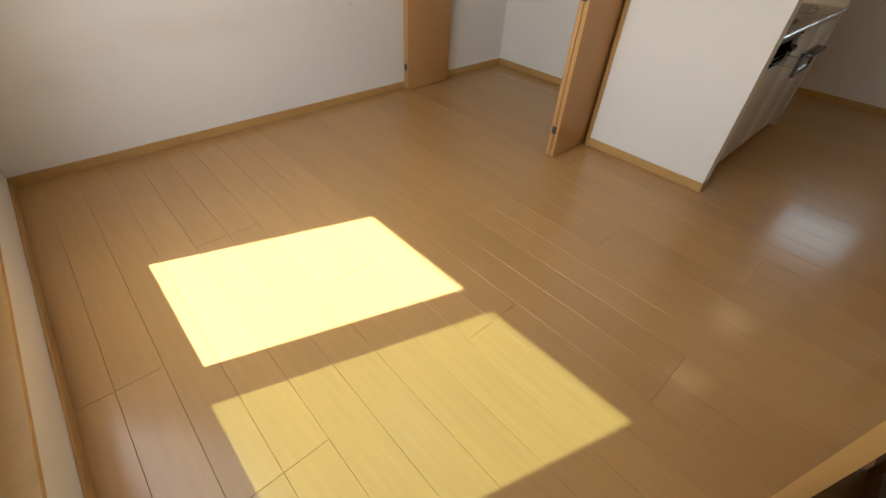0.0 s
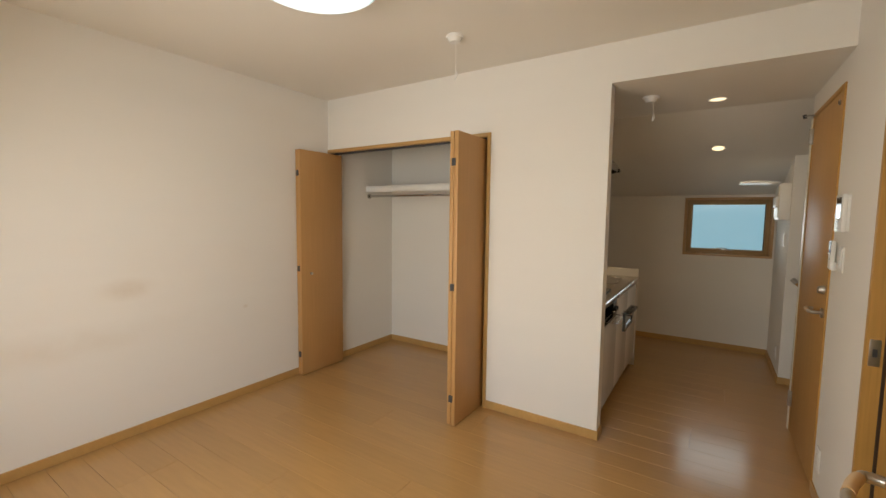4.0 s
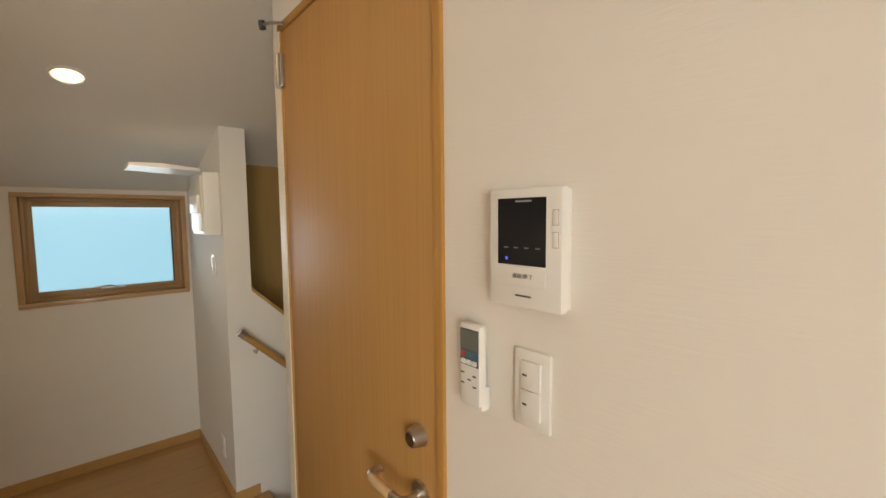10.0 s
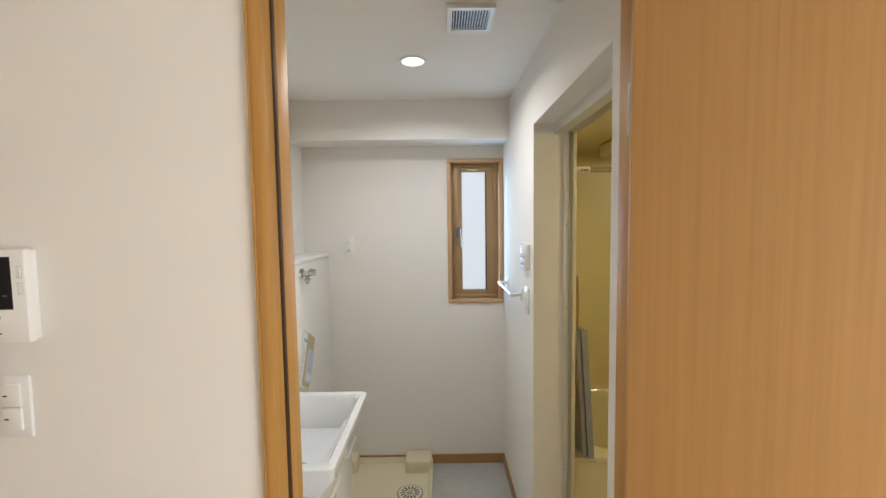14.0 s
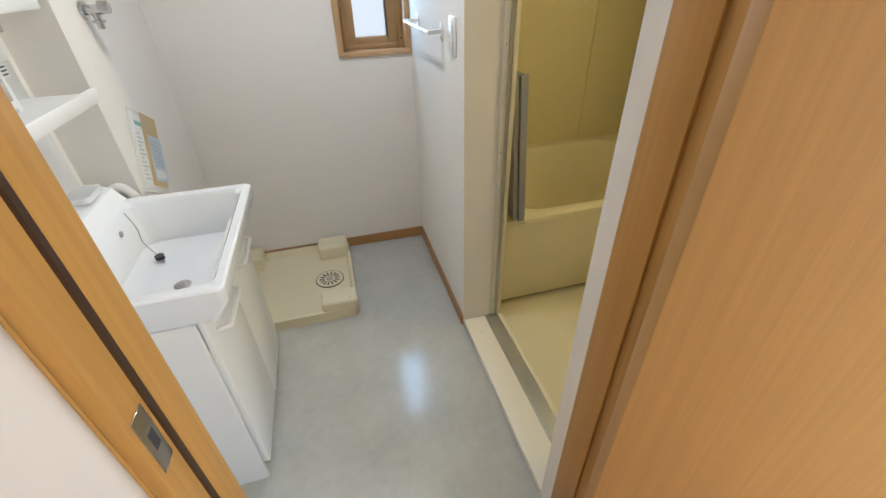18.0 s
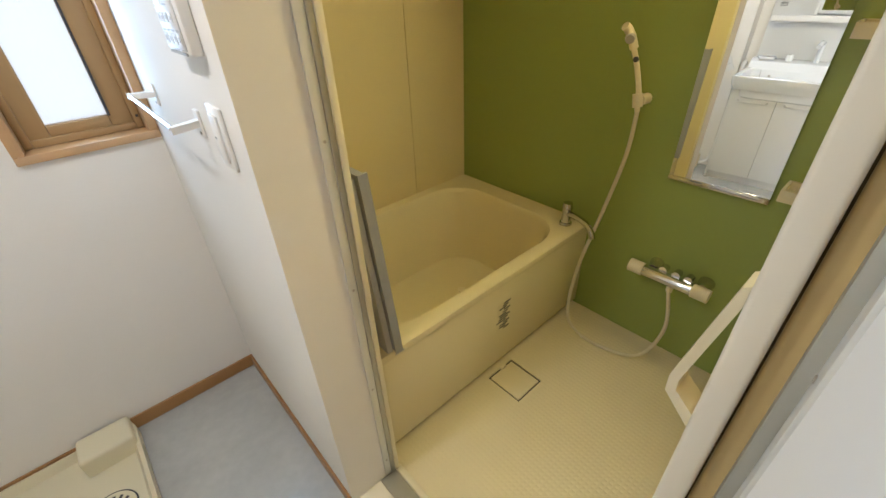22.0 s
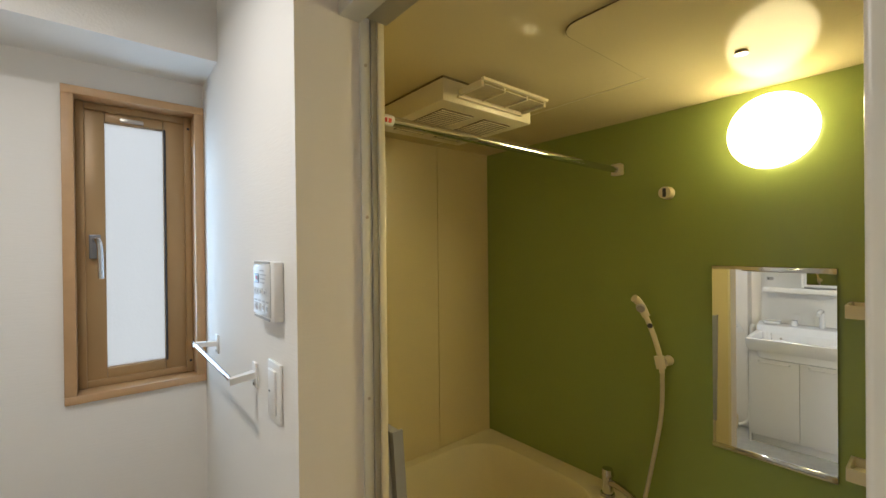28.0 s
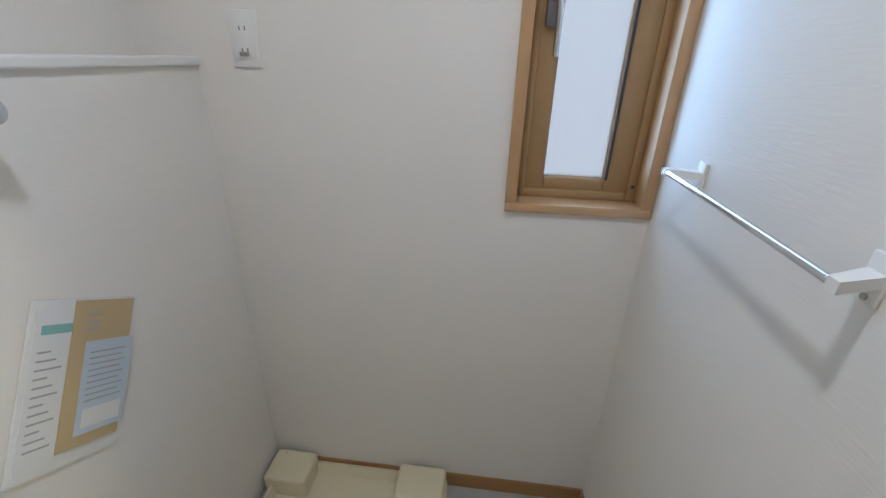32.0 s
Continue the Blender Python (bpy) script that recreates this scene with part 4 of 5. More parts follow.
fh = B(3.585, 3.715, -0.004, 0.004, -0.008, 0.008, 0.002)
bmesh.ops.transform(fh, verts=fh.verts, matrix=pose(0, 0.635, 1.8585, -50, 0, 0))
part("pull", fh, DARK, hood, "dark pull on the front")
part("corner_grip", B(3.705, 3.752, HY - 0.010, HY + 0.04, 1.778, 1.806, 0.006), BLACK, hood)
setting("trim_kitchen_panel", B(K0, 4.46, YK - 0.004, YK - 0.0005, 0.90, 1.76), KPANEL, "glossy white kitchen wall panel", "wall panel")
socket_plate((4.774, YK, 1.70), "s", 1, "small white socket high on the kitchen wall")
switch_plate((4.56, YK, 1.235), "s", 1, "small white switch on the kitchen wall", 0.05, 0.12)


def downlight(x, y, z, glow, label, tilt=0.0):
    d = thing("downlight", (x, y, z), label, "downlight", "recessed downlights")
    bm = bmesh.new()
    rings = [(0.058, 0.0005), (0.058, -0.004), (0.047, -0.005), (0.043, 0.004)]
    loops = [[bm.verts.new((x + r * math.cos(k * math.tau / 32), y + r * math.sin(k * math.tau / 32), z + dz)) for k in range(32)] for r, dz in rings]
    for q, w in zip(loops, loops[1:]):
        for k in range(32):
            bm.faces.new((q[k], q[(k + 1) % 32], w[(k + 1) % 32], w[k]))
    part("ring", bm, WHITE, d)
    part("bulb", cyl((x, y, z - 0.003), (x, y, z + 0.0005), 0.043, 0.043, 32), glow, d, "lit bulb face")
    d.rotation_euler = (0, tilt, 0)
    return d


downlight(3.585, -0.03, ZK - 0.001, GLOWW, "lit warm recessed downlight in the kitchen ceiling")
downlight(4.50, -0.05, sloped(4.50) - 0.001, GLOWW, "lit warm downlight in the sloping ceiling", math.atan2(ZK - ZEND, XE - FX))


def window_frame(name, label, rect, face, depth, handle):
    """Window set into a wall: wooden lining, brown metal frame, sash, frosted pane. rect: a0,a1,z0,z1 along the wall."""
    a0, a1, z0, z1 = rect
    ob = tagged(new(name), label, "window", "", "structure")
    if face == "w":
        def on(p0, p1, q0, q1, d0, d1, bv=0.0):
            return B(XE + d0, XE + d1, p0, p1, q0, q1, bv)
        ob.location = (XE, (a0 + a1) / 2, z0)
    else:
        def on(p0, p1, q0, q1, d0, d1, bv=0.0):
            return B(p0, p1, YW - d1, YW - d0, q0, q1, bv)
        ob.location = ((a0 + a1) / 2, YW, z0)
    w = 0.02
    part("window_sill", on(a0 - 0.014, a1 + 0.014, z0 - 0.012, z0 + 0.012, -0.012, depth, 0.002), WSILL, ob, "pale wooden sill")
    part("window_head", on(a0 - 0.014, a1 + 0.014, z1 - 0.012, z1 + 0.012, -0.012, depth, 0.002), WTRIM, ob)
    part("window_jamb", on(a0 - 0.014, a0 + 0.013, z0 + 0.012, z1 - 0.012, -0.012, depth, 0.002), WTRIM, ob)
    part("window_jamb", on(a1 - 0.013, a1 + 0.014, z0 + 0.012, z1 - 0.012, -0.012, depth, 0.002), WTRIM, ob)
    f = 0.021
    b0, b1, c0, c1 = a0 + 0.013, a1 - 0.013, z0 + 0.012, z1 - 0.012
    for nm, r in (("frame_side", (b0, b0 + f, c0, c1)), ("frame_side", (b1 - f, b1, c0, c1)), ("frame_bottom", (b0 + f, b1 - f, c0, c0 + f)), ("frame_top", (b0 + f, b1 - f, c1 - f, c1))):
        part(nm, on(*r, 0.052, depth, 0.003), SASH, ob)
    s = 0.034
    e0, e1, g0, g1 = b0 + f - 0.004, b1 - f + 0.004, c0 + f - 0.004, c1 - f + 0.004
    sl, sr = (0.052, 0.062) if face == "s" else (s, s)
    sash = part("sash", on(e0, e0 + sr, g0, g1, 0.062, 0.098, 0.004), SASH, ob, "brown metal sash")
    part("sash_side", on(e1 - sl, e1, g0, g1, 0.062, 0.098, 0.004), SASH, ob)
    part("sash_bottom", on(e0 + sr, e1 - sl, g0, g0 + s, 0.062, 0.098, 0.004), SASH, ob)
    part("sash_top", on(e0 + sr, e1 - sl, g1 - s, g1, 0.062, 0.098, 0.004), SASH, ob)
    part("inner_bead", on(e0 + sr - 0.006, e0 + sr, g0 + s, g1 - s, 0.056, 0.062), DARK, ob)
    p = part("pane", on(e0 + sr, e1 - sl, g0 + s, g1 - s, 0.080, 0.086), FROST if face == "s" else FROSTE, ob, "frosted glass pane")
    p.visible_shadow = False
    return ob, on


w2, on = window_frame("window_2", "small brown-framed frosted kitchen window", (KY0, KY1, KZ0, KZ1), "w", 0.115, None)
hd = part("winder", B(XE + 0.048, XE + 0.062, -0.24, -0.12, KZ0 + 0.05, KZ0 + 0.062, 0.003), NICKEL, w2, "metal window crank")
part("crank", tube(arc([(XE + 0.04, -0.22, KZ0 + 0.055), (XE + 0.02, -0.16, KZ0 + 0.075), (XE + 0.015, -0.09, KZ0 + 0.07)]), 0.005, 8), NICKEL, hd)

# low wall by the stairs
box1 = thing("breaker_box", (4.90, YT, 1.42), "white breaker box with its cover lifted open", "breaker box")
part("case", B(4.765, 5.06, YT, YT + 0.075, 1.42, 1.735, 0.008), WHITE, box1)
part("front_plate", B(4.785, 5.04, YT + 0.075, YT + 0.082, 1.44, 1.715, 0.003), CREAMW, box1)
for i in range(5):
    part("breaker", B(4.81 + 0.042 * i, 4.845 + 0.042 * i, YT + 0.082, YT + 0.096, 1.53, 1.62, 0.002), WHITE, box1)
cv = part("cover", prism([(YT + 0.08, 1.735), (YT + 0.08, 1.747), (YT + 0.24, 1.762), (YT + 0.36, 1.757), (YT + 0.36, 1.745)], "x", 4.77, 5.055), WHITE, box1, "lifted white cover")
cb = thing("cable", (5.10, YT, 1.40), "white cables running beside the breaker box", "cable")
part("wire", tube(arc([(5.07, YT + 0.03, 1.74), (5.10, YT + 0.04, 1.66), (5.085, YT + 0.03, 1.52), (5.12, YT + 0.01, 1.42)]), 0.006, 8), WHITE, cb)
part("wire", tube(arc([(5.06, YT + 0.05, 1.73), (5.13, YT + 0.05, 1.70), (5.13, YT + 0.03, 1.60), (5.10, YT + 0.02, 1.45)]), 0.005, 8), WHITE, cb)
switch_plate((4.96, YT, 1.245), "n", 1, "small white switch under the breaker box")
socket_plate((4.955, YT, 0.22), "n", 1, "white socket low on the short wall")
rail = thing("handrail", (ST - 0.06, -1.0, 0.5), "wooden stair handrail with metal brackets", "handrail")
rp = [(ST - 0.065, YT - 0.065, 0.90), (ST - 0.065, YT - 1.05, 0.90 - 0.98 * 0.985)]
part("bar", cyl(rp[0], rp[1], 0.0175, n=16), RAILW, rail)
part("end_cap", cyl((rp[0][0], rp[0][1] + 0.03, rp[0][2] + 0.03), rp[0], 0.02), NICKEL, rail, "grey metal end cap")
part("bracket", tube(arc([(ST, YT - 0.12, 0.80), (ST - 0.04, YT - 0.12, 0.80), (ST - 0.065, YT - 0.12, 0.835)]), 0.007, 8), NICKEL, rail)
part("bracket", tube(arc([(ST, YT - 0.8, 0.13), (ST - 0.04, YT - 0.8, 0.13), (ST - 0.065, YT - 0.8, 0.165)]), 0.007, 8), NICKEL, rail)

# ---- washroom ----
w3, on = window_frame("window_3", "tall narrow frosted window in a wooden frame", (VX0, VX1, VZ0, VZ1), "s", 0.115, None)
hd = part("handle_base", B(1.870, 1.898, YW - 0.064, YW - 0.040, 1.475, 1.548, 0.003), GREYD, w3, "metal window handle")
part("handle_lever", tube(arc([(1.884, YW - 0.042, 1.53), (1.878, YW - 0.022, 1.53), (1.873, YW - 0.016, 1.505), (1.871, YW - 0.016, 1.415)]), 0.0075, 10), CHROME, hd)
part("latch", B(1.76, 1.82, YW - 0.062, YW - 0.052, VZ1 - 0.058, VZ1 - 0.046, 0.002), NICKEL, w3)
for z in (VZ0 + 0.05, VZ1 - 0.05):
    part("stay_hole", B(1.633, 1.641, YW - 0.0525, YW - 0.0515, z - 0.004, z + 0.004), DARK, w3)
so, on = socket_plate((2.579, YW, 1.436), "n", 2, "white double socket with an earth terminal")
part("earth_terminal", on(-0.012, 0.010, -0.036, -0.026, 0.008, 0.016, 0.002), NICKEL, so)
switch_plate((XP, -1.673, 1.215), "e", 1, "white wide light switch beside the bath door", 0.075, 0.118)
rp, on = plate("bath_controller", (XP, -1.688, 1.4165), 0.14, 0.118, "e", "white bath heater control panel with many keys", "control panel")
part("body", on(-0.066, 0.066, -0.058, 0.058, 0, 0.02, 0.005), WHITE, rp)
FACEM = mat("pale_grey_face", (0.60, 0.60, 0.58), 0.4)
part("face", on(-0.060, 0.050, -0.050, 0.052, 0.0195, 0.022, 0.002), FACEM, rp)
scr = part("screen", on(-0.050, -0.020, 0.014, 0.033, 0.0215, 0.0228), SCREEN, rp, "dark display with red digits")
for a in (-0.043, -0.034):
    part("digit", on(a, a + 0.004, 0.020, 0.028, 0.0227, 0.0231), RED, scr)
part("logo_bar", on(-0.015, 0.012, 0.038, 0.041, 0.0215, 0.0225), LIGHTINK, rp)
for i in range(3):
    part("print_line", on(-0.012, 0.016 + 0.006 * i, 0.014 + 0.008 * i, 0.0165 + 0.008 * i, 0.0215, 0.0224), LIGHTINK, rp)
for i, (a, w) in enumerate(((-0.052, 0.014), (-0.034, 0.014), (-0.014, 0.018), (0.012, 0.018))):
    k = part("key", on(a, a + w, -0.010, 0.004, 0.0215, 0.0232, 0.001), FACEM, rp)
    part("key_text", on(a + 0.004, a + w - 0.004, -0.006, 0.0, 0.0231, 0.0235), LIGHTINK, k)
for i in range(4):
    a = -0.054 + 0.026 * i
    k = part("key", on(a, a + 0.021, -0.042, -0.026, 0.0215, 0.0232, 0.001), FACEM, rp)
    part("key_text", on(a + 0.006, a + 0.015, -0.038, -0.030, 0.0231, 0.0235), LIGHTINK, k)
    part("print_line", on(a + 0.002, a + 0.018, -0.023, -0.020, 0.0215, 0.0224), LIGHTINK, rp)
for b in (0.053, -0.0575):
    part("film_edge", on(-0.058, 0.044, b, b + 0.0045, 0.0195, 0.0212), LIGHTINK, rp, "grey edge of a protective film")
tw = thing("towel_rail", (XP, -2.02, 1.20), "slim towel rail with white brackets on the wall", "towel rail")
TZ = 1.217
part("bar", cyl((XP + 0.056, -2.235, TZ), (XP + 0.056, -1.795, TZ), 0.0055, n=14), CHROMEB, tw, "pale blue reflecting metal bar")
for y, e in ((-2.215, -1), (-1.815, 1)):
    b = part("bracket", prism([(XP + 0.004, y - 0.012), (XP + 0.004, y + 0.012), (XP + 0.062, y + 0.024 * e + 0.008), (XP + 0.062, y + 0.024 * e - 0.008)], "z", TZ - 0.007, TZ + 0.007), WHITE, tw)
    part("bracket_plate", B(XP, XP + 0.006, y - 0.014, y + 0.014, TZ - 0.03, TZ + 0.026, 0.002), WHITE, b)
    part("screw", cyl((XP + 0.006, y, TZ - 0.022), (XP + 0.008, y, TZ - 0.022), 0.004, n=10), NICKEL, b)
vt = thing("ceiling_vent", (1.888, -1.233, ZW - 0.02), "white square ceiling vent with dark slats", "ceiling vent")
part("frame", boxes((1.81, 1.965, -1.318, -1.302, ZW - 0.014, ZW), (1.81, 1.965, -1.164, -1.148, ZW - 0.014, ZW), (1.81, 1.826, -1.302, -1.164, ZW - 0.014, ZW), (1.949, 1.965, -1.302, -1.164, ZW - 0.014, ZW)), WHITE, vt)
part("backing", B(1.826, 1.949, -1.302, -1.164, ZW - 0.005, ZW - 0.001), DARK, vt)
for i in range(13):
    x = 1.829 + 0.0094 * i
    part("slat", B(x, x + 0.0022, -1.302, -1.164, ZW - 0.013, ZW - 0.006), WHITE, vt)
downlight(2.106, -1.61, ZW - 0.001, GLOWN, "lit recessed downlight in the washroom ceiling")

# washer tray
tray = thing("washer_tray", (2.37, -2.09, 0), "cream plastic washing machine tray with a round drain", "washer tray")
bm = bmesh.new()
sh = [(rounded(2.068, 2.676, -2.398, -1.772, 0.03), 0.0), (rounded(2.068, 2.676, -2.398, -1.772, 0.03), 0.052), (rounded(2.080, 2.664, -2.386, -1.784, 0.03), 0.056), (rounded(2.094, 2.650, -2.372, -1.798, 0.03), 0.022), (rounded(2.12, 2.62, -2.34, -1.83, 0.03), 0.018)]
loops = [[bm.verts.new((x, y, z)) for x, y in o] for o, z in sh]
for q, w in zip(loops, loops[1:]):
    for k in range(len(q)):
        bm.faces.new((q[k], q[k - 1], w[k - 1], w[k]))
bm.faces.new(loops[-1])
part("pan", bm, CREAM, tray)
for x0, x1, y0, y1 in ((2.074, 2.240, -2.398, -2.272), (2.066, 2.236, -1.884, -1.775), (2.545, 2.694, -2.398, -2.276), (2.55, 2.694, -1.884, -1.775)):
    part("foot_block", B(x0, x1, y0, y1, 0.004, 0.098, 0.013, 3), CREAM, tray)
part("foot_screw", cyl((2.10, -1.80, 0.098), (2.10, -1.80, 0.094), 0.006, n=10), NICKEL, tray)
part("foot_screw", cyl((2.655, -2.38, 0.098), (2.655, -2.38, 0.094), 0.006, n=10), NICKEL, tray)
dn = part("drain", cyl((2.195, -2.08, 0.018), (2.195, -2.08, 0.024), 0.071, 0.069, 36), CREAM, tray)
part("drain_ring", tube([(2.195 + 0.072 * math.cos(k * math.tau / 36), -2.08 + 0.072 * math.sin(k * math.tau / 36), 0.02) for k in range(37)], 0.003, 6), DARK, dn)
for k in range(14):
    c, s = math.cos(k * math.tau / 14), math.sin(k * math.tau / 14)
    part("drain_slot", prism([(2.195 + a * c - b * s, -2.08 + a * s + b * c) for a, b in ((0.028, -0.0035), (0.055, -0.005), (0.055, 0.005), (0.028, 0.0035))], "z", 0.0235, 0.0248), DARK, dn)
part("drain_cap", cyl((2.195, -2.08, 0.024), (2.195, -2.08, 0.031), 0.02, 0.016, 20), GREYP, dn)
wt = thing("washer_tap", (2.712, -1.886, 1.30), "chrome washing machine tap on the low wall", "tap")
part("flange", cyl((2.712, -1.886, 1.327), (2.702, -1.886, 1.327), 0.027, 0.025), CHROME, wt)
part("body", cyl((2.702, -1.886, 1.327), (2.664, -1.886, 1.327), 0.014), CHROME, wt)
part("knob", cyl((2.664, -1.886, 1.332), (2.638, -1.886, 1.332), 0.019, 0.017), CHROME, wt)
part("nozzle", cyl((2.680, -1.886, 1.325), (2.680, -1.886, 1.275), 0.012, 0.009), CHROME, wt)
part("collar", cyl((2.680, -1.886, 1.30), (2.680, -1.886, 1.292), 0.018), CHROME, wt)
bag = thing("document_pouch", (2.704, -1.87, 0.70), "clear plastic pouch of papers hanging on the wall", "document pouch")
PX = 2.711
u, v = Vector((0, -0.150, -0.084)), Vector((0, -0.129, 0.228))
o0 = Vector((0, -1.753, 0.797))


def sheet(name, a0, a1, b0, b1, d0, d1, material, label=""):
    pts = [o0 + u * a + v * b for a, b in ((a0, b0), (a1, b0), (a1, b1), (a0, b1))]
    part(name, prism([(q.y, q.z) for q in pts], "x", PX - d1, PX - d0), material, bag, label)


sheet("pouch", -0.04, 1.12, -0.06, 1.06, 0.001, 0.005, POUCH, "clear plastic pouch")
sheet("white_sheet", 0.0, 0.60, 0.0, 1.0, 0.0055, 0.008, PAPERW, "white printed sheet")
sheet("envelope", 0.36, 1.06, 0.04, 1.05, 0.0085, 0.010, KRAFT, "tan paper envelope")
sheet("blue_form", 0.52, 1.10, 0.12, 0.76, 0.0105, 0.012, BLUEP, "pale blue form")
sheet("green_label", 0.06, 0.38, 0.84, 0.90, 0.0082, 0.0087, TEAL)
for i in range(12):
    sheet("text_line", 0.05, 0.30 - 0.06 * (i % 3), 0.12 + 0.055 * i, 0.132 + 0.055 * i, 0.0081, 0.0086, LIGHTINK)
for i in range(9):
    sheet("form_line", 0.58, 1.02 - 0.05 * (i % 2), 0.34 + 0.042 * i, 0.35 + 0.042 * i, 0.0121, 0.0125, LIGHTINK)
sheet("form_box", 0.58, 1.04, 0.16, 0.29, 0.0121, 0.0124, PAPERW)
for i in range(3):
    sheet("envelope_text", 0.50, 0.66, 0.84 + 0.05 * i, 0.855 + 0.05 * i, 0.0101, 0.0105, LIGHTINK)

# vanity
VY0, VY1 = -1.663, -1.055
van = thing("vanity_unit", (2.62, -1.36, 0), "white washstand with two doors and a deep basin", "vanity")
part("cabinet_body", B(2.445, XV - 0.002, VY0 + 0.02, VY1 - 0.02, 0.065, 0.60), CABW, van)
part("side_panel", B(2.4445, XV - 0.002, VY1 - 0.02, VY1 - 0.004, 0.0, 0.704, 0.001), CABW, van)
part("side_panel", B(2.4445, XV - 0.002, VY0 + 0.004, VY0 + 0.02, 0.0, 0.704, 0.001), CABW, van)
part("plinth", B(2.47, XV - 0.002, VY0 + 0.022, VY1 - 0.022, 0, 0.065), CABW, van)
mid = (VY0 + VY1) / 2
for a, b in ((VY0 + 0.02, mid - 0.0015), (mid + 0.0015, VY1 - 0.02)):
    dd = part("door", B(2.425, 2.4435, a, b, 0.068, 0.70, 0.002), CABW, van)
    hb = part("handle", tube(arc([(2.425, a + 0.05, 0.625), (2.398, a + 0.058, 0.625), (2.392, a + 0.075, 0.625), (2.392, b - 0.075, 0.625), (2.398, b - 0.058, 0.625), (2.425, b - 0.05, 0.625)], 6), 0.0065, 8), WHITE, dd, "white bow handle")
bm = bmesh.new()
bs = [(rounded(2.385, 2.858, VY0 + 0.012, VY1 - 0.012, 0.02), 0.705), (rounded(2.350, 2.858, VY0, VY1, 0.02), 0.755), (rounded(2.348, 2.858, VY0, VY1, 0.02), 0.797), (rounded(2.353, 2.856, VY0 + 0.005, VY1 - 0.005, 0.018), 0.802), (rounded(2.372, 2.735, VY0 + 0.03, VY1 - 0.03, 0.03), 0.802), (rounded(2.382, 2.728, VY0 + 0.04, VY1 - 0.04, 0.035), 0.790), (rounded(2.405, 2.715, VY0 + 0.055, VY1 - 0.055, 0.05), 0.655), (rounded(2.44, 2.68, VY0 + 0.09, VY1 - 0.09, 0.05), 0.632), (rounded(2.54, 2.58, mid - 0.03, mid + 0.03, 0.015), 0.626)]
loops = [[bm.verts.new((x, y, z)) for x, y in o] for o, z in bs]
for q, w in zip(loops, loops[1:]):
    for k in range(len(q)):
        bm.faces.new((q[k], q[k - 1], w[k - 1], w[k]))
bm.faces.new(loops[-1])
bas = part("basin", bm, GLOSS, van, "glossy white deep basin")
part("plug_hole", cyl((2.56, mid, 0.626), (2.56, mid, 0.630), 0.024), CHROME, bas)
part("plug_chain", tube(arc([(2.715, VY0 + 0.10, 0.795), (2.70, VY0 + 0.105, 0.74), (2.69, VY0 + 0.13, 0.70), (2.66, VY0 + 0.15, 0.66)]), 0.0018, 6), CHROME, bas)
part("plug_stopper", cyl((2.655, VY0 + 0.15, 0.642), (2.655, VY0 + 0.15, 0.655), 0.014), DARK, bas)
part("overflow", cyl((2.7215, VY0 + 0.16, 0.755), (2.7185, VY0 + 0.16, 0.755), 0.009), NICKEL, bas)
part("back_apron", prism([(2.735, 0.802), (2.76, 0.845), (2.80, 0.86), (XV - 0.002, 0.86), (XV - 0.002, 0.802)], "y", VY0 + 0.004, VY1 - 0.004), GLOSS, van)
vt2 = thing("vanity_tap", (2.745, mid + 0.09, 0.86), "white swan-neck basin tap with a pull-out head", "tap")
part("column", cyl((2.775, mid + 0.09, 0.858), (2.775, mid + 0.09, 0.955), 0.017, 0.015), GLOSS, vt2)
part("spout", tube(arc([(2.775, mid + 0.09, 0.95), (2.765, mid + 0.09, 0.985), (2.72, mid + 0.085, 0.99), (2.675, mid + 0.08, 0.97)]), 0.015, 12), GLOSS, vt2)
part("lever", cyl((2.78, mid - 0.07, 0.858), (2.78, mid - 0.07, 0.90), 0.024, 0.02), GLOSS, vt2)
dish = solid("soap_dish", prism(rounded(2.76, 2.83, VY0 + 0.04, VY0 + 0.15, 0.02), "z", 0.861, 0.878), GLOSS, "white round soap dish on the basin rim", "soap dish")
hz = arc([(2.80, VY0 - 0.028, 0.58), (2.80, VY0 - 0.028, 0.74), (2.788, VY0 - 0.028, 0.808), (2.760, VY0 - 0.028, 0.830), (2.732, VY0 - 0.028, 0.808), (2.715, VY0 - 0.028, 0.74), (2.69, VY0 - 0.03, 0.48), (2.68, VY0 - 0.04, 0.10), (2.64, VY0 - 0.1, 0.03)], 6)
hose = thing("washer_hose", (2.68, VY0 - 0.04, 0.0), "pale ribbed drain hose looped beside the vanity", "hose")
part("hose", tube(hz, 0.014, 12), WHITE, hose)
for a, b in zip(hz[6:30:1], hz[7:31:1]):
    m, d = (a + b) / 2, (b - a).normalized()
    part("rib", cyl(m - d * 0.003, m + d * 0.003, 0.0168, n=14), WHITE, hose)
mc = thing("mirror_cabinet", (2.78, -1.36, 0.86), "white mirror cabinet with open shelves over the basin", "mirror cabinet")
part("back_panel", B(XV - 0.03, XV - 0.002, VY0 + 0.02, VY1 - 0.02, 0.861, 1.90, 0.004), CABW, mc)
part("lower_shelf", B(2.655, XV - 0.03, VY0 + 0.06, VY1 - 0.03, 1.128, 1.146, 0.006), WHITE, mc)
part("lower_shelf_lip", B(2.647, 2.660, VY0 + 0.06, VY1 - 0.03, 1.122, 1.160, 0.005), WHITE, mc)
part("middle_shelf", B(2.70, XV - 0.03, VY0 + 0.02, mid - 0.02, 1.345, 1.382, 0.006), WHITE, mc)
part("top_shelf", B(2.70, XV - 0.03, VY0 + 0.02, mid - 0.02, 1.575, 1.605, 0.006), WHITE, mc)
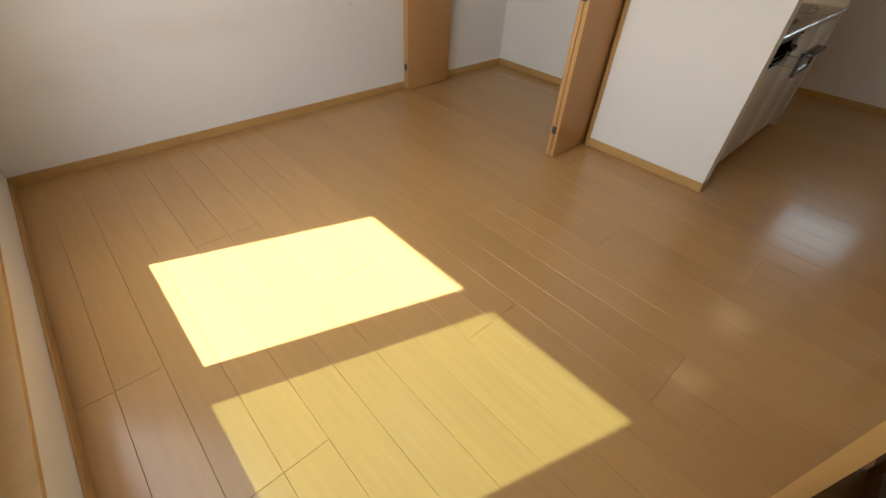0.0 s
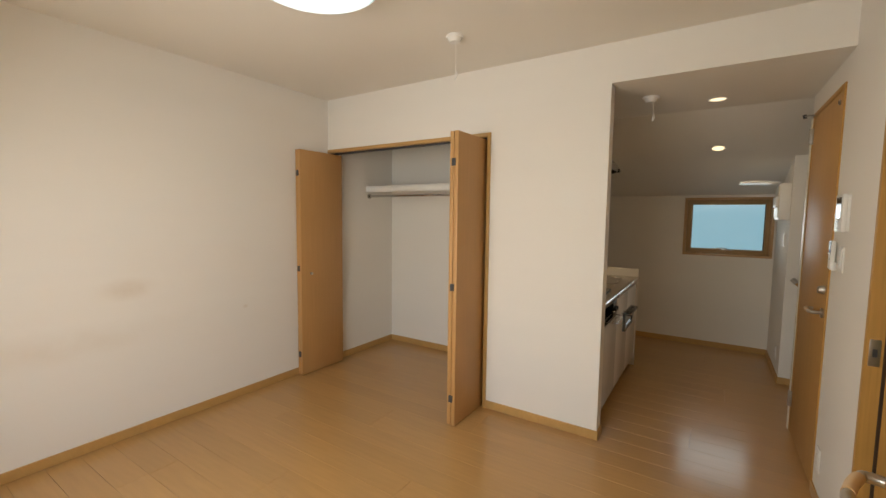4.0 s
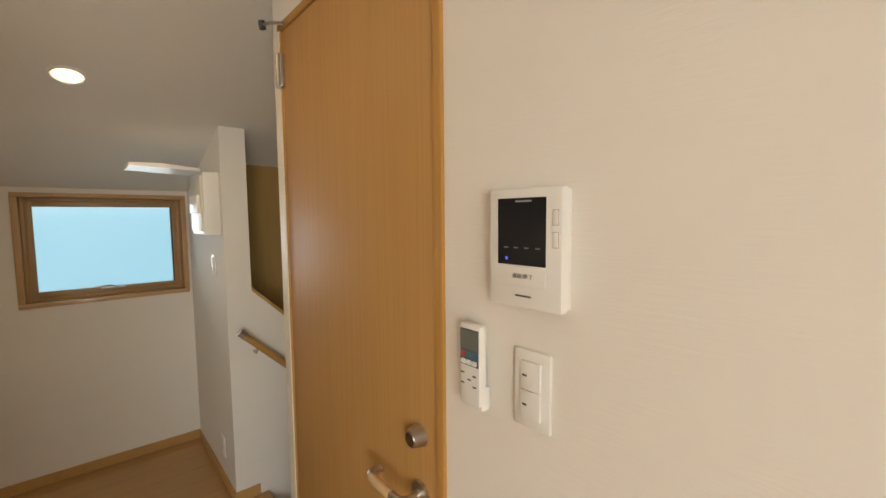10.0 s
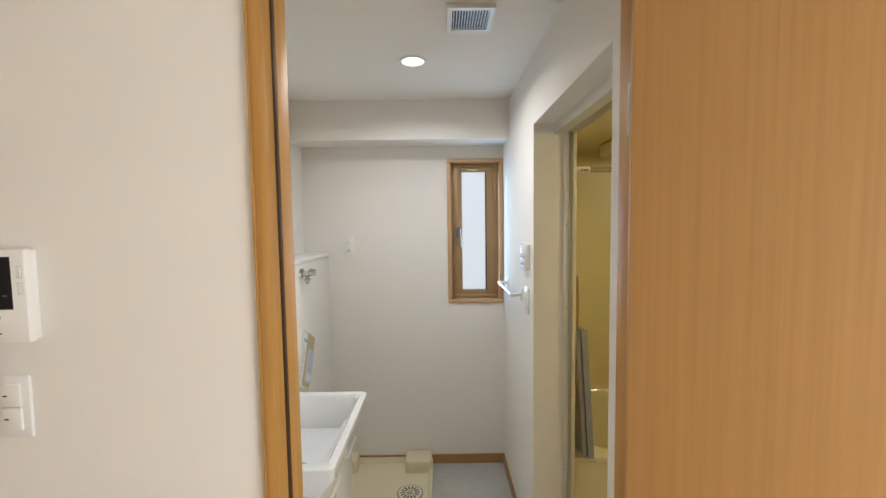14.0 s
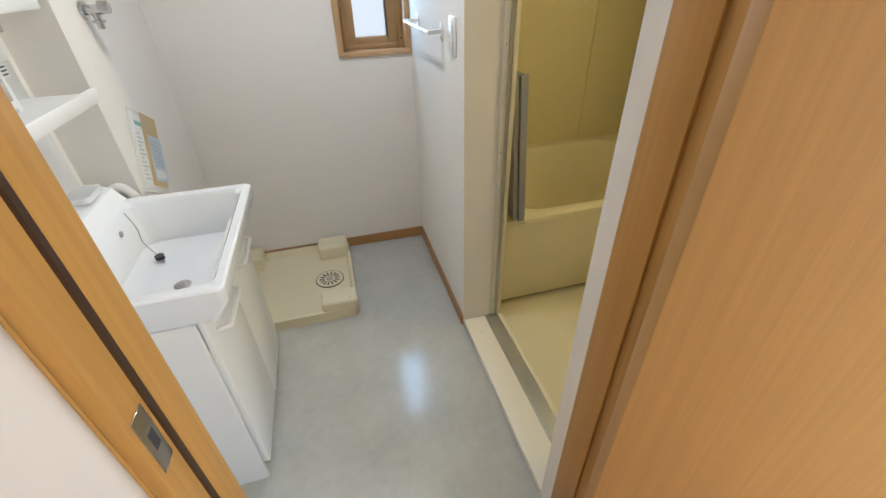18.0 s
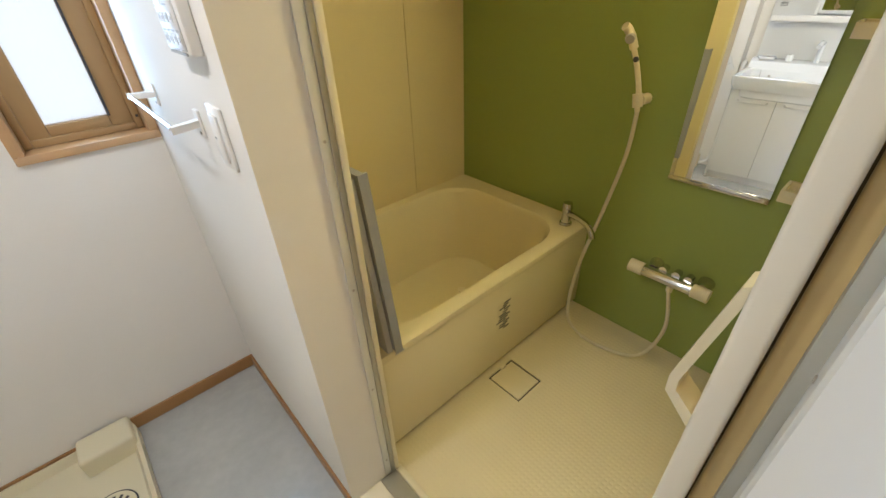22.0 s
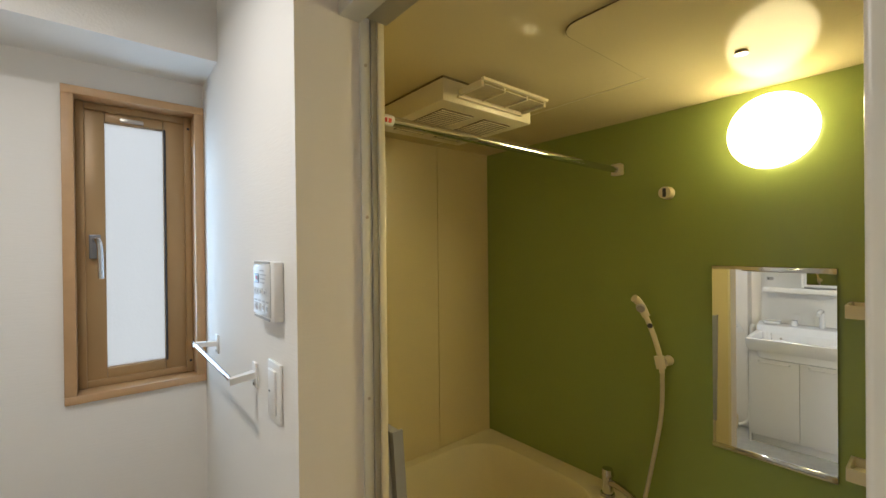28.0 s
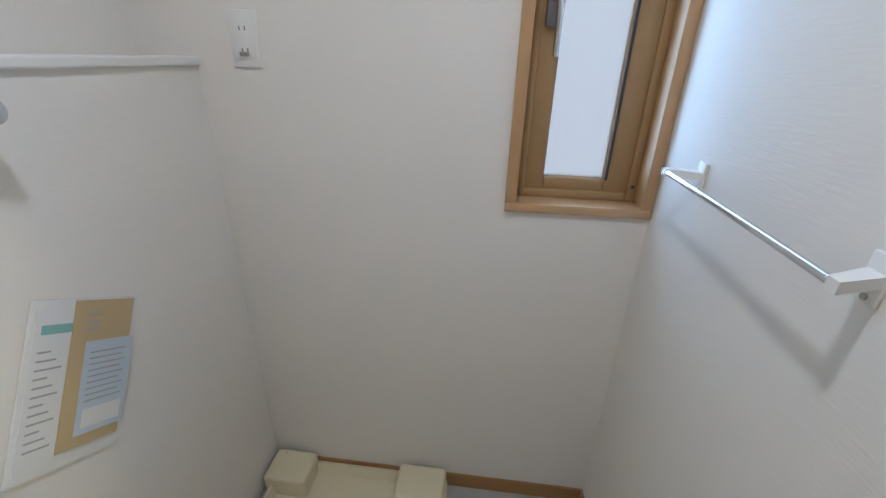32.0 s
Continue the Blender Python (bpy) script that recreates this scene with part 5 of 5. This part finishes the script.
part("side_divider", B(2.71, XV - 0.03, mid - 0.02, mid - 0.004, 1.16, 1.90, 0.003), WHITE, mc)
part("mirror_door_frame", B(2.705, 2.722, mid - 0.004, VY1 - 0.022, 1.17, 1.895, 0.004), WHITE, mc)
part("mirror", B(2.700, 2.7045, mid + 0.012, VY1 - 0.038, 1.19, 1.88), MIRROR, mc, "silvered mirror glass")
part("outlet_box", B(2.815, XV - 0.03, VY0 + 0.045, VY0 + 0.13, 1.235, 1.275, 0.003), WHITE, mc)
part("shelf_bracket", B(2.80, XV - 0.03, VY0 + 0.03, VY0 + 0.05, 1.30, 1.345, 0.003), GREYP, mc)
lb = part("warning_label", B(XV - 0.0312, XV - 0.0302, VY0 + 0.05, VY0 + 0.11, 1.20, 1.232), PAPERW, mc)
for i in range(3):
    part("label_line", B(XV - 0.0316, XV - 0.0311, VY0 + 0.055, VY0 + 0.10, 1.205 + 0.009 * i, 1.209 + 0.009 * i), INK, lb)

# ---- bathroom doorway ----
sill = thing("bath_sill", (1.53, -1.14, 0), "cream bathroom threshold with a metal track", "threshold")
part("board", B(1.495, XP - 0.001, OY0 + 0.001, OY1 - 0.001, 0.0005, 0.034, 0.003), CREAMS, sill)
part("track", B(XB + 0.012, 1.494, OY0 + 0.001, OY1 - 0.001, 0.0005, 0.030, 0.002), ALUG, sill, "grey metal track")
part("inner_lip", B(XB - 0.01, XB + 0.012, OY0 + 0.001, OY1 - 0.001, 0.0205, 0.037, 0.004), CREAM, sill)
part("screw", cyl((1.545, OY0 + 0.10, 0.034), (1.545, OY0 + 0.10, 0.0355), 0.004, n=8), NICKEL, sill)
bf = tagged(new("bath_door_frame"), "white and grey metal frame of the bathroom door", "door frame", "", "structure")
bf.location = (1.47, -1.14, 0)
for y, e, g, jx in ((OY0, 1, 0.0, 1.450), (OY1, -1, 0.042, 1.468)):
    ja = part("jamb", B(jx, jx + (0.022 if e > 0 else 0.034), *sorted((y, y + (0.006 + g) * e)), 0.034, OH - 0.002, 0.002), ALU, bf)
    part("jamb_channel", B(jx - (0.014 if e > 0 else 0.028), jx, *sorted((y, y + (0.009 + g * 1.2) * e)), 0.03, OH - 0.002, 0.002), ALUG, bf)
    part("jamb_bead", B(1.420, jx - (0.014 if e > 0 else 0.028), *sorted((y, y + (0.012 + g * 0.9) * e)), 0.037, OH - 0.002, 0.003), CREAM, bf)
    for z in (0.12, 0.48, 0.84, 1.2, 1.56, 1.86):
        part("screw", cyl((jx + 0.011, y + (0.006 + g) * e, z), (jx + 0.011, y + (0.0075 + g) * e, z), 0.0035, n=8), NICKEL, ja)
part("reveal_board", prism([(1.5025, OY1), (XP - 0.001, OY1), (XP - 0.001, OY1 - 0.004), (1.5025, OY1 - 0.044)], "z", 0.0345, OH - 0.002), WHITE, bf, "white tapered reveal board")
part("head", B(1.468, 1.515, OY0, OY1, OH - 0.042, OH, 0.002), ALU, bf)
part("head_channel", B(1.420, 1.468, OY0 + 0.02, OY1 - 0.02, OH - 0.04, OH - 0.002, 0.002), ALUG, bf)
fd = thing("bath_folding_door", (1.28, -0.82, 0.04), "cream folding bathroom door folded open with a long handle", "folding door")
for y0, y1, end in ((-0.857, -0.830, 1.460), (-0.828, -0.800, 1.446)):
    part("leaf_panel", B(1.145, end - 0.033, y0 + 0.005, y1 - 0.005, 0.075, OH - 0.075), PANE2, fd, "translucent plastic panel")
    for n, r in (("stile", (1.112, 1.146, 0.042, OH - 0.042)), ("stile", (end - 0.034, end, 0.042, OH - 0.042)), ("rail", (1.146, end - 0.034, 0.042, 0.075)), ("rail", (1.146, end - 0.034, OH - 0.075, OH - 0.042))):
        part(n, B(r[0], r[1], y0, y1, r[2], r[3], 0.005, 3), CREAMS if end > 1.45 else PANE2, fd)
part("fold_gasket", B(1.112, 1.436, -0.830, -0.828, 0.05, OH - 0.05), INKB, fd)
hn = prism([(-0.857, 1.222), (-0.866, 1.216), (-0.893, 1.080), (-0.892, 1.056), (-0.857, 1.018), (-0.857, 1.040), (-0.882, 1.063), (-0.883, 1.078), (-0.859, 1.20), (-0.857, 1.203)], "x", 1.392, 1.426)
part("handle", hn, CREAM, fd, "cream D-shaped handle")

# ---- bathroom ----
tub = thing("bathtub", (0.82, -2.02, 0.02), "cream moulded bathtub with a rounded basin", "bathtub")
bm = bmesh.new()
TF = -1.612
ts = [(rounded(XG + 0.001, XB - 0.001, YB + 0.001, TF - 0.001, 0.01, 6), 0.466), (rounded(XG + 0.001, XB - 0.001, YB + 0.001, TF, 0.012, 6), 0.475), (rounded(XG + 0.001, XB - 0.001, YB + 0.001, TF - 0.004, 0.014, 6), 0.49), (rounded(XG + 0.006, XB - 0.006, YB + 0.006, TF - 0.02, 0.02, 6), 0.498), (rounded(XG + 0.095, XB - 0.075, YB + 0.045, TF - 0.062, 0.19, 6), 0.492), (rounded(XG + 0.108, XB - 0.088, YB + 0.058, TF - 0.075, 0.19, 6), 0.475), (rounded(XG + 0.135, XB - 0.12, YB + 0.085, TF - 0.115, 0.19, 6), 0.20), (rounded(XG + 0.17, XB - 0.16, YB + 0.12, TF - 0.165, 0.18, 6), 0.10), (rounded(XG + 0.24, XB - 0.24, YB + 0.19, TF - 0.24, 0.13, 6), 0.078)]
loops = [[bm.verts.new((x, y, z)) for x, y in o] for o, z in ts]
for q, w in zip(loops, loops[1:]):
    for k in range(len(q)):
        bm.faces.new((q[k], q[k - 1], w[k - 1], w[k]))
bm.faces.new(loops[-1])
part("shell", bm, TUBM, tub)
part("apron", B(XG + 0.004, XB - 0.004, TF - 0.03, TF - 0.005, 0.046, 0.4655, 0.004), TUBM, tub, "cream front apron")
# dark brown strip set back under the apron, shade put into its colour
part("apron_foot", B(XG + 0.004, XB - 0.004, TF - 0.05, TF - 0.03, 0.0205, 0.06), INKB, tub)
lbl = part("print_label", B(0.765, 0.845, TF - 0.0052, TF - 0.0046, 0.225, 0.375), TUBM, tub)
random.seed(4)
for i in range(13):
    z = 0.362 - 0.0112 * i
    a = 0.768 + 0.022 * ((i * 7) % 3) / 2
    part("label_line", B(a, a + 0.03 + 0.035 * random.random(), TF - 0.0048, TF - 0.0040, z, z + 0.0065), INK, lbl)
part("maker_bar", B(1.30, 1.335, TF + 0.0005, TF + 0.0012, 0.474, 0.480), LIGHTINK, tub)
part("drain_plug", cyl((0.62, -2.05, 0.078), (0.62, -2.05, 0.082), 0.022), CREAM, tub)
sp = thing("bath_spout", (0.31, -1.683, 0.49), "chrome bath spout with a lever", "tap")
part("base", cyl((0.305, -1.69, 0.49), (0.305, -1.69, 0.505), 0.03, 0.027), CHROME, sp)
part("body", cyl((0.305, -1.69, 0.505), (0.305, -1.69, 0.575), 0.022, 0.02), CHROME, sp)
part("knob", cyl((0.305, -1.69, 0.575), (0.305, -1.69, 0.60), 0.024, 0.02), CHROME, sp)
part("spout", tube(arc([(0.305, -1.69, 0.545), (0.325, -1.64, 0.56), (0.35, -1.57, 0.558), (0.365, -1.53, 0.535), (0.367, -1.522, 0.515)]), 0.0135, 12), CHROME, sp)
lids = thing("bathtub_cover", (1.375, -1.9, 0.495), "grey folded bath lid boards leaning in the corner", "bathtub cover")
part("board", prism([(1.318, 0.500), (1.338, 0.500), (1.376, 1.088), (1.356, 1.088)], "y", -1.82, -1.60), GREY, lids)
part("board", prism([(1.342, 0.500), (1.360, 0.500), (1.398, 1.08), (1.380, 1.08)], "y", -1.81, -1.61), GREYL, lids)
part("edge_strip", prism([(1.315, 0.4985), (1.341, 0.4985), (1.379, 1.092), (1.353, 1.092)], "y", -1.60, -1.594), GREY, lids)
hose2 = thing("shower_set", (XG, -1.49, 1.03), "cream hand shower with a hose on its wall holder", "hand shower")
hh = part("holder", cyl((XG, -1.487, 1.063), (XG + 0.045, -1.487, 1.063), 0.019, 0.016), CREAM, hose2)
part("holder_clip", cyl((XG + 0.052, -1.492, 1.04), (XG + 0.050, -1.502, 1.085), 0.017, 0.017), CREAM, hose2)
part("handset", tube(arc([(XG + 0.052, -1.490, 1.025), (XG + 0.051, -1.499, 1.09), (XG + 0.054, -1.522, 1.17), (XG + 0.060, -1.546, 1.235)]), 0.0095, 12), CREAM, hose2)
part("spray_head", tube(arc([(XG + 0.059, -1.543, 1.228), (XG + 0.064, -1.556, 1.262), (XG + 0.076, -1.567, 1.287), (XG + 0.090, -1.574, 1.298)]), 0.0145, 14), CREAM, hose2)
part("spray_face", cyl((XG + 0.075, -1.556, 1.262), (XG + 0.084, -1.552, 1.258), 0.017, 0.015, 16), GREYP, hose2, "grey spray plate")
part("push_button", cyl((XG + 0.060, -1.528, 1.195), (XG + 0.068, -1.526, 1.197), 0.009), DARK, hose2)
part("hose", tube(arc([(XG + 0.052, -1.489, 1.03), (XG + 0.06, -1.492, 0.86), (XG + 0.075, -1.53, 0.62), (XG + 0.16, -1.555, 0.35), (XG + 0.20, -1.545, 0.12), (XG + 0.20, -1.47, 0.036), (XG + 0.19, -1.33, 0.030), (XG + 0.15, -1.21, 0.06), (XG + 0.09, -1.165, 0.20), (XG + 0.07, -1.20, 0.37)]), 0.0075, 10), HOSEM, hose2, "ivory shower hose")
mx = thing("shower_mixer", (XG + 0.07, -1.215, 0.36), "chrome thermostatic shower mixer with ivory handles", "mixer tap")
part("body", cyl((XG + 0.07, -1.315, 0.42), (XG + 0.07, -1.125, 0.42), 0.024, n=24), CHROME, mx)
for a, b in ((-1.372, -1.316), (-1.124, -1.064)):
    part("handle", cyl((XG + 0.07, a, 0.42), (XG + 0.07, b, 0.42), 0.027, 0.027, 12), CREAM, mx, "ivory handle")
for y in (-1.29, -1.10):
    part("wall_union", cyl((XG, y, 0.428), (XG + 0.045, y, 0.425), 0.03, 0.018), CHROME, mx)
for y in (-1.245, -1.195, -1.15):
    part("valve_cap", cyl((XG + 0.03, y, 0.446), (XG + 0.066, y, 0.448), 0.015), CHROME, mx)
part("hose_outlet", cyl((XG + 0.07, -1.20, 0.40), (XG + 0.07, -1.20, 0.372), 0.012), CREAM, mx)
mr = thing("bath_mirror", (XG, -1.177, 0.80), "frameless bath mirror with chrome strips", "mirror")
mg = B(-0.002, 0.002, -0.157, 0.157, -0.300, 0.300)
bmesh.ops.transform(mg, verts=mg.verts, matrix=pose(XG + 0.018, -1.177, 1.115, 0, 0, 1.6))
part("glass", mg, MIRROR, mr)
part("top_strip", B(XG + 0.001, XG + 0.022, -1.336, -1.018, 1.409, 1.426, 0.002), CHROME, mr)
part("bottom_strip", B(XG + 0.001, XG + 0.026, -1.336, -1.018, 0.804, 0.821, 0.002), CHROME, mr)
for z in (1.295, 0.855):
    shx = thing("soap_shelf", (XG + 0.05, -0.93, z), "small cream corner shelf on the green wall", "shelf", "bath shelves")
    part("tray", boxes((XG, XG + 0.10, -0.995, -0.865, z, z + 0.012), (XG + 0.092, XG + 0.10, -0.995, -0.865, z + 0.012, z + 0.036), (XG, XG + 0.092, -0.995, -0.987, z + 0.012, z + 0.036), (XG, XG + 0.092, -0.873, -0.865, z + 0.012, z + 0.036), (XG, XG + 0.008, -0.987, -0.873, z + 0.012, z + 0.036)), CREAM, shx)
bl = thing("bath_lamp", (XG, -1.169, 1.74), "round white wall lamp, lit and glowing warm", "wall lamp")
part("base", cyl((XG, -1.169, 1.855), (XG + 0.02, -1.169, 1.855), 0.112, n=40), WHITE, bl)
bm = bmesh.new()
rings = [(0.112, 0.042), (0.104, 0.052), (0.085, 0.060), (0.05, 0.065)]
loops = [[bm.verts.new((XG + dx, -1.169 + r * math.cos(k * math.tau / 40), 1.855 + r * math.sin(k * math.tau / 40))) for k in range(40)] for r, dx in rings]
for q, w in zip(loops, loops[1:]):
    for k in range(40):
        bm.faces.new((q[k], q[(k + 1) % 40], w[(k + 1) % 40], w[k]))
bm.faces.new(loops[-1])
part("globe", bm, GLOW, bl, "glowing milky globe")
part("rim", cyl((XG + 0.02, -1.169, 1.855), (XG + 0.042, -1.169, 1.855), 0.119, 0.112, 40), ACRYLW, bl, "milky rim of the globe")
rod = thing("drying_rod", (0.82, -1.675, 1.79), "chrome drying rod across the bathtub", "rod")
part("bar", cyl((XG + 0.02, -1.675, 1.806), (XB - 0.02, -1.675, 1.806), 0.0125, n=16), CHROME, rod)
part("end_holder", B(XG, XG + 0.03, -1.697, -1.653, 1.785, 1.832, 0.006), CREAM, rod)
part("end_holder", B(XB - 0.03, XB, -1.697, -1.653, 1.785, 1.832, 0.006), CREAM, rod)
part("caution_label", cyl((XB - 0.10, -1.675, 1.806), (XB - 0.032, -1.675, 1.806), 0.0131, n=16), PAPERW, rod, "white label with red marks")
for i in range(3):
    part("red_mark", B(XB - 0.090 + 0.012 * i, XB - 0.082 + 0.012 * i, -1.668, -1.6612, 1.798, 1.8075), REDM, rod)
kb = thing("rod_holder", (XG, -1.484, 1.675), "spare cream rod holder on the green wall", "rod holder")
part("cup", cyl((XG, -1.484, 1.693), (XG + 0.035, -1.484, 1.693), 0.024, 0.022), CREAM, kb)
part("slot", B(XG + 0.0345, XG + 0.0365, -1.490, -1.478, 1.677, 1.709), DARK, kb)
gb = thing("grab_bar", (XB, -1.64, 0.78), "slim vertical grab bar beside the door", "grab bar")
part("bar", tube(arc([(XB, -1.655, 1.30), (XB - 0.03, -1.655, 1.30), (XB - 0.04, -1.655, 1.28), (XB - 0.04, -1.655, 0.82), (XB - 0.03, -1.655, 0.80), (XB, -1.655, 0.80)], 5), 0.008, 10), GOLDM, gb)
fan = thing("bath_dryer", (0.89, -1.91, 1.93), "cream ceiling dryer unit with an open filter flap", "bath dryer")
part("case", B(0.70, 1.10, -2.13, -1.745, 1.926, ZB - 0.006, 0.006), CREAM, fan)
# brown filler above the case draws the shadow line against the ceiling
part("gap", B(0.703, 1.097, -2.127, -1.748, ZB - 0.006, ZB - 0.0005), INKB, fan)
for a, b in ((0.745, 0.875), (0.925, 1.055)):
    g = part("grille", B(a, b, -2.08, -1.80, 1.923, 1.927), INKB, fan)
    for i in range(18):
        y = -2.077 + 0.0156 * i
        part("grille_slat", B(a, b, y, y + 0.0055, 1.921, 1.9235), CREAM, g)
FZ = -0.012
fl = part("filter_flap", boxes((0.76, 1.05, -1.742, -1.732, 1.953 + FZ, 1.961 + FZ), (0.76, 1.05, -1.638, -1.628, 1.973 + FZ, 1.981 + FZ), (0.76, 0.77, -1.732, -1.638, 1.958 + FZ, 1.976 + FZ), (1.04, 1.05, -1.732, -1.638, 1.958 + FZ, 1.976 + FZ), (0.85, 0.856, -1.732, -1.638, 1.960 + FZ, 1.974 + FZ), (0.95, 0.956, -1.732, -1.638, 1.960 + FZ, 1.974 + FZ)), CREAM, fan, "open filter frame")
part("filter_mesh", B(0.77, 1.04, -1.732, -1.638, 1.965 + FZ, 1.967 + FZ), FILTER, fl)
ht = thing("ceiling_hatch", (0.80, -1.16, ZB - 0.004), "cream ceiling hatch panel with a knob", "hatch")
part("panel", prism(rounded(0.577, 1.05, -1.39, -0.925, 0.05), "z", ZB - 0.004, ZB - 0.0005), BATHCEIL, ht)
part("gap", prism(rounded(0.5756, 1.0514, -1.3914, -0.9236, 0.0514), "z", ZB - 0.0034, ZB - 0.0002), INKB, ht)
part("knob", cyl((0.585, -1.155, ZB - 0.010), (0.585, -1.155, ZB - 0.003), 0.015), NICKEL, ht)
drn = thing("floor_drain_cover", (0.83, -1.516, 0.012), "square cream drain cover in the bath floor", "drain cover")
part("cover", B(0.764, 0.899, -1.591, -1.441, 0.0005, 0.0195, 0.003), BATHFLOOR, drn)
part("gap", B(0.7575, 0.9055, -1.5975, -1.4345, 0.0002, 0.014), DARK, drn)
part("drain_tab", B(0.80, 0.835, -1.6, -1.585, 0.0195, 0.026, 0.002), CREAM, drn)

# ---- floorboards ----
planks = setting("floor", boxes((XW, CB + 0.1, YS - 0.1, YN, -0.08, -0.012), (CB + 0.1, XE, YS - 0.1, YK, -0.08, -0.012), (E1 + 0.05, ST, YS - 0.19, YS - 0.1, -0.08, -0.012)), UNDER, "honey-coloured wooden floorboards", "floor")
PW = 0.1515
random.seed(11)
shapes = {}
x, row = XW - 0.03, 0
while x < XE:
    lo, hi = max(x, XW), min(x + PW, XE)
    pair = row // 2
    start = (pair * 0.61) % 1.818
    y0, y1 = (YS - 0.0, YN) if lo < CB else (YS, YK)
    if lo > XC + 0.1 and lo < CB:
        y1 = YN
    if E1 + 0.05 < lo < ST - 0.02 or lo >= ST - 0.02:
        y0 = YT if lo >= ST - 0.02 else YS - 0.19
    y = y0 - start
    while y < y1:
        a, b = max(y, y0), min(y + 1.818, y1)
        if b - a > 0.01:
            key = (round(hi - lo, 4), round(b - a, 4))
            if key not in shapes:
                bm = B(0, hi - lo - 0.0009, 0, b - a - 0.0009, -0.012, 0, 0.0008, 1)
                shapes[key] = mesh_of("plank", bm, FLOORM, False)
            ob = new("plank", shapes[key])
            ob.parent = planks
            ob.location = (lo, a, 0)
        y += 1.818
    x += PW
    row += 1
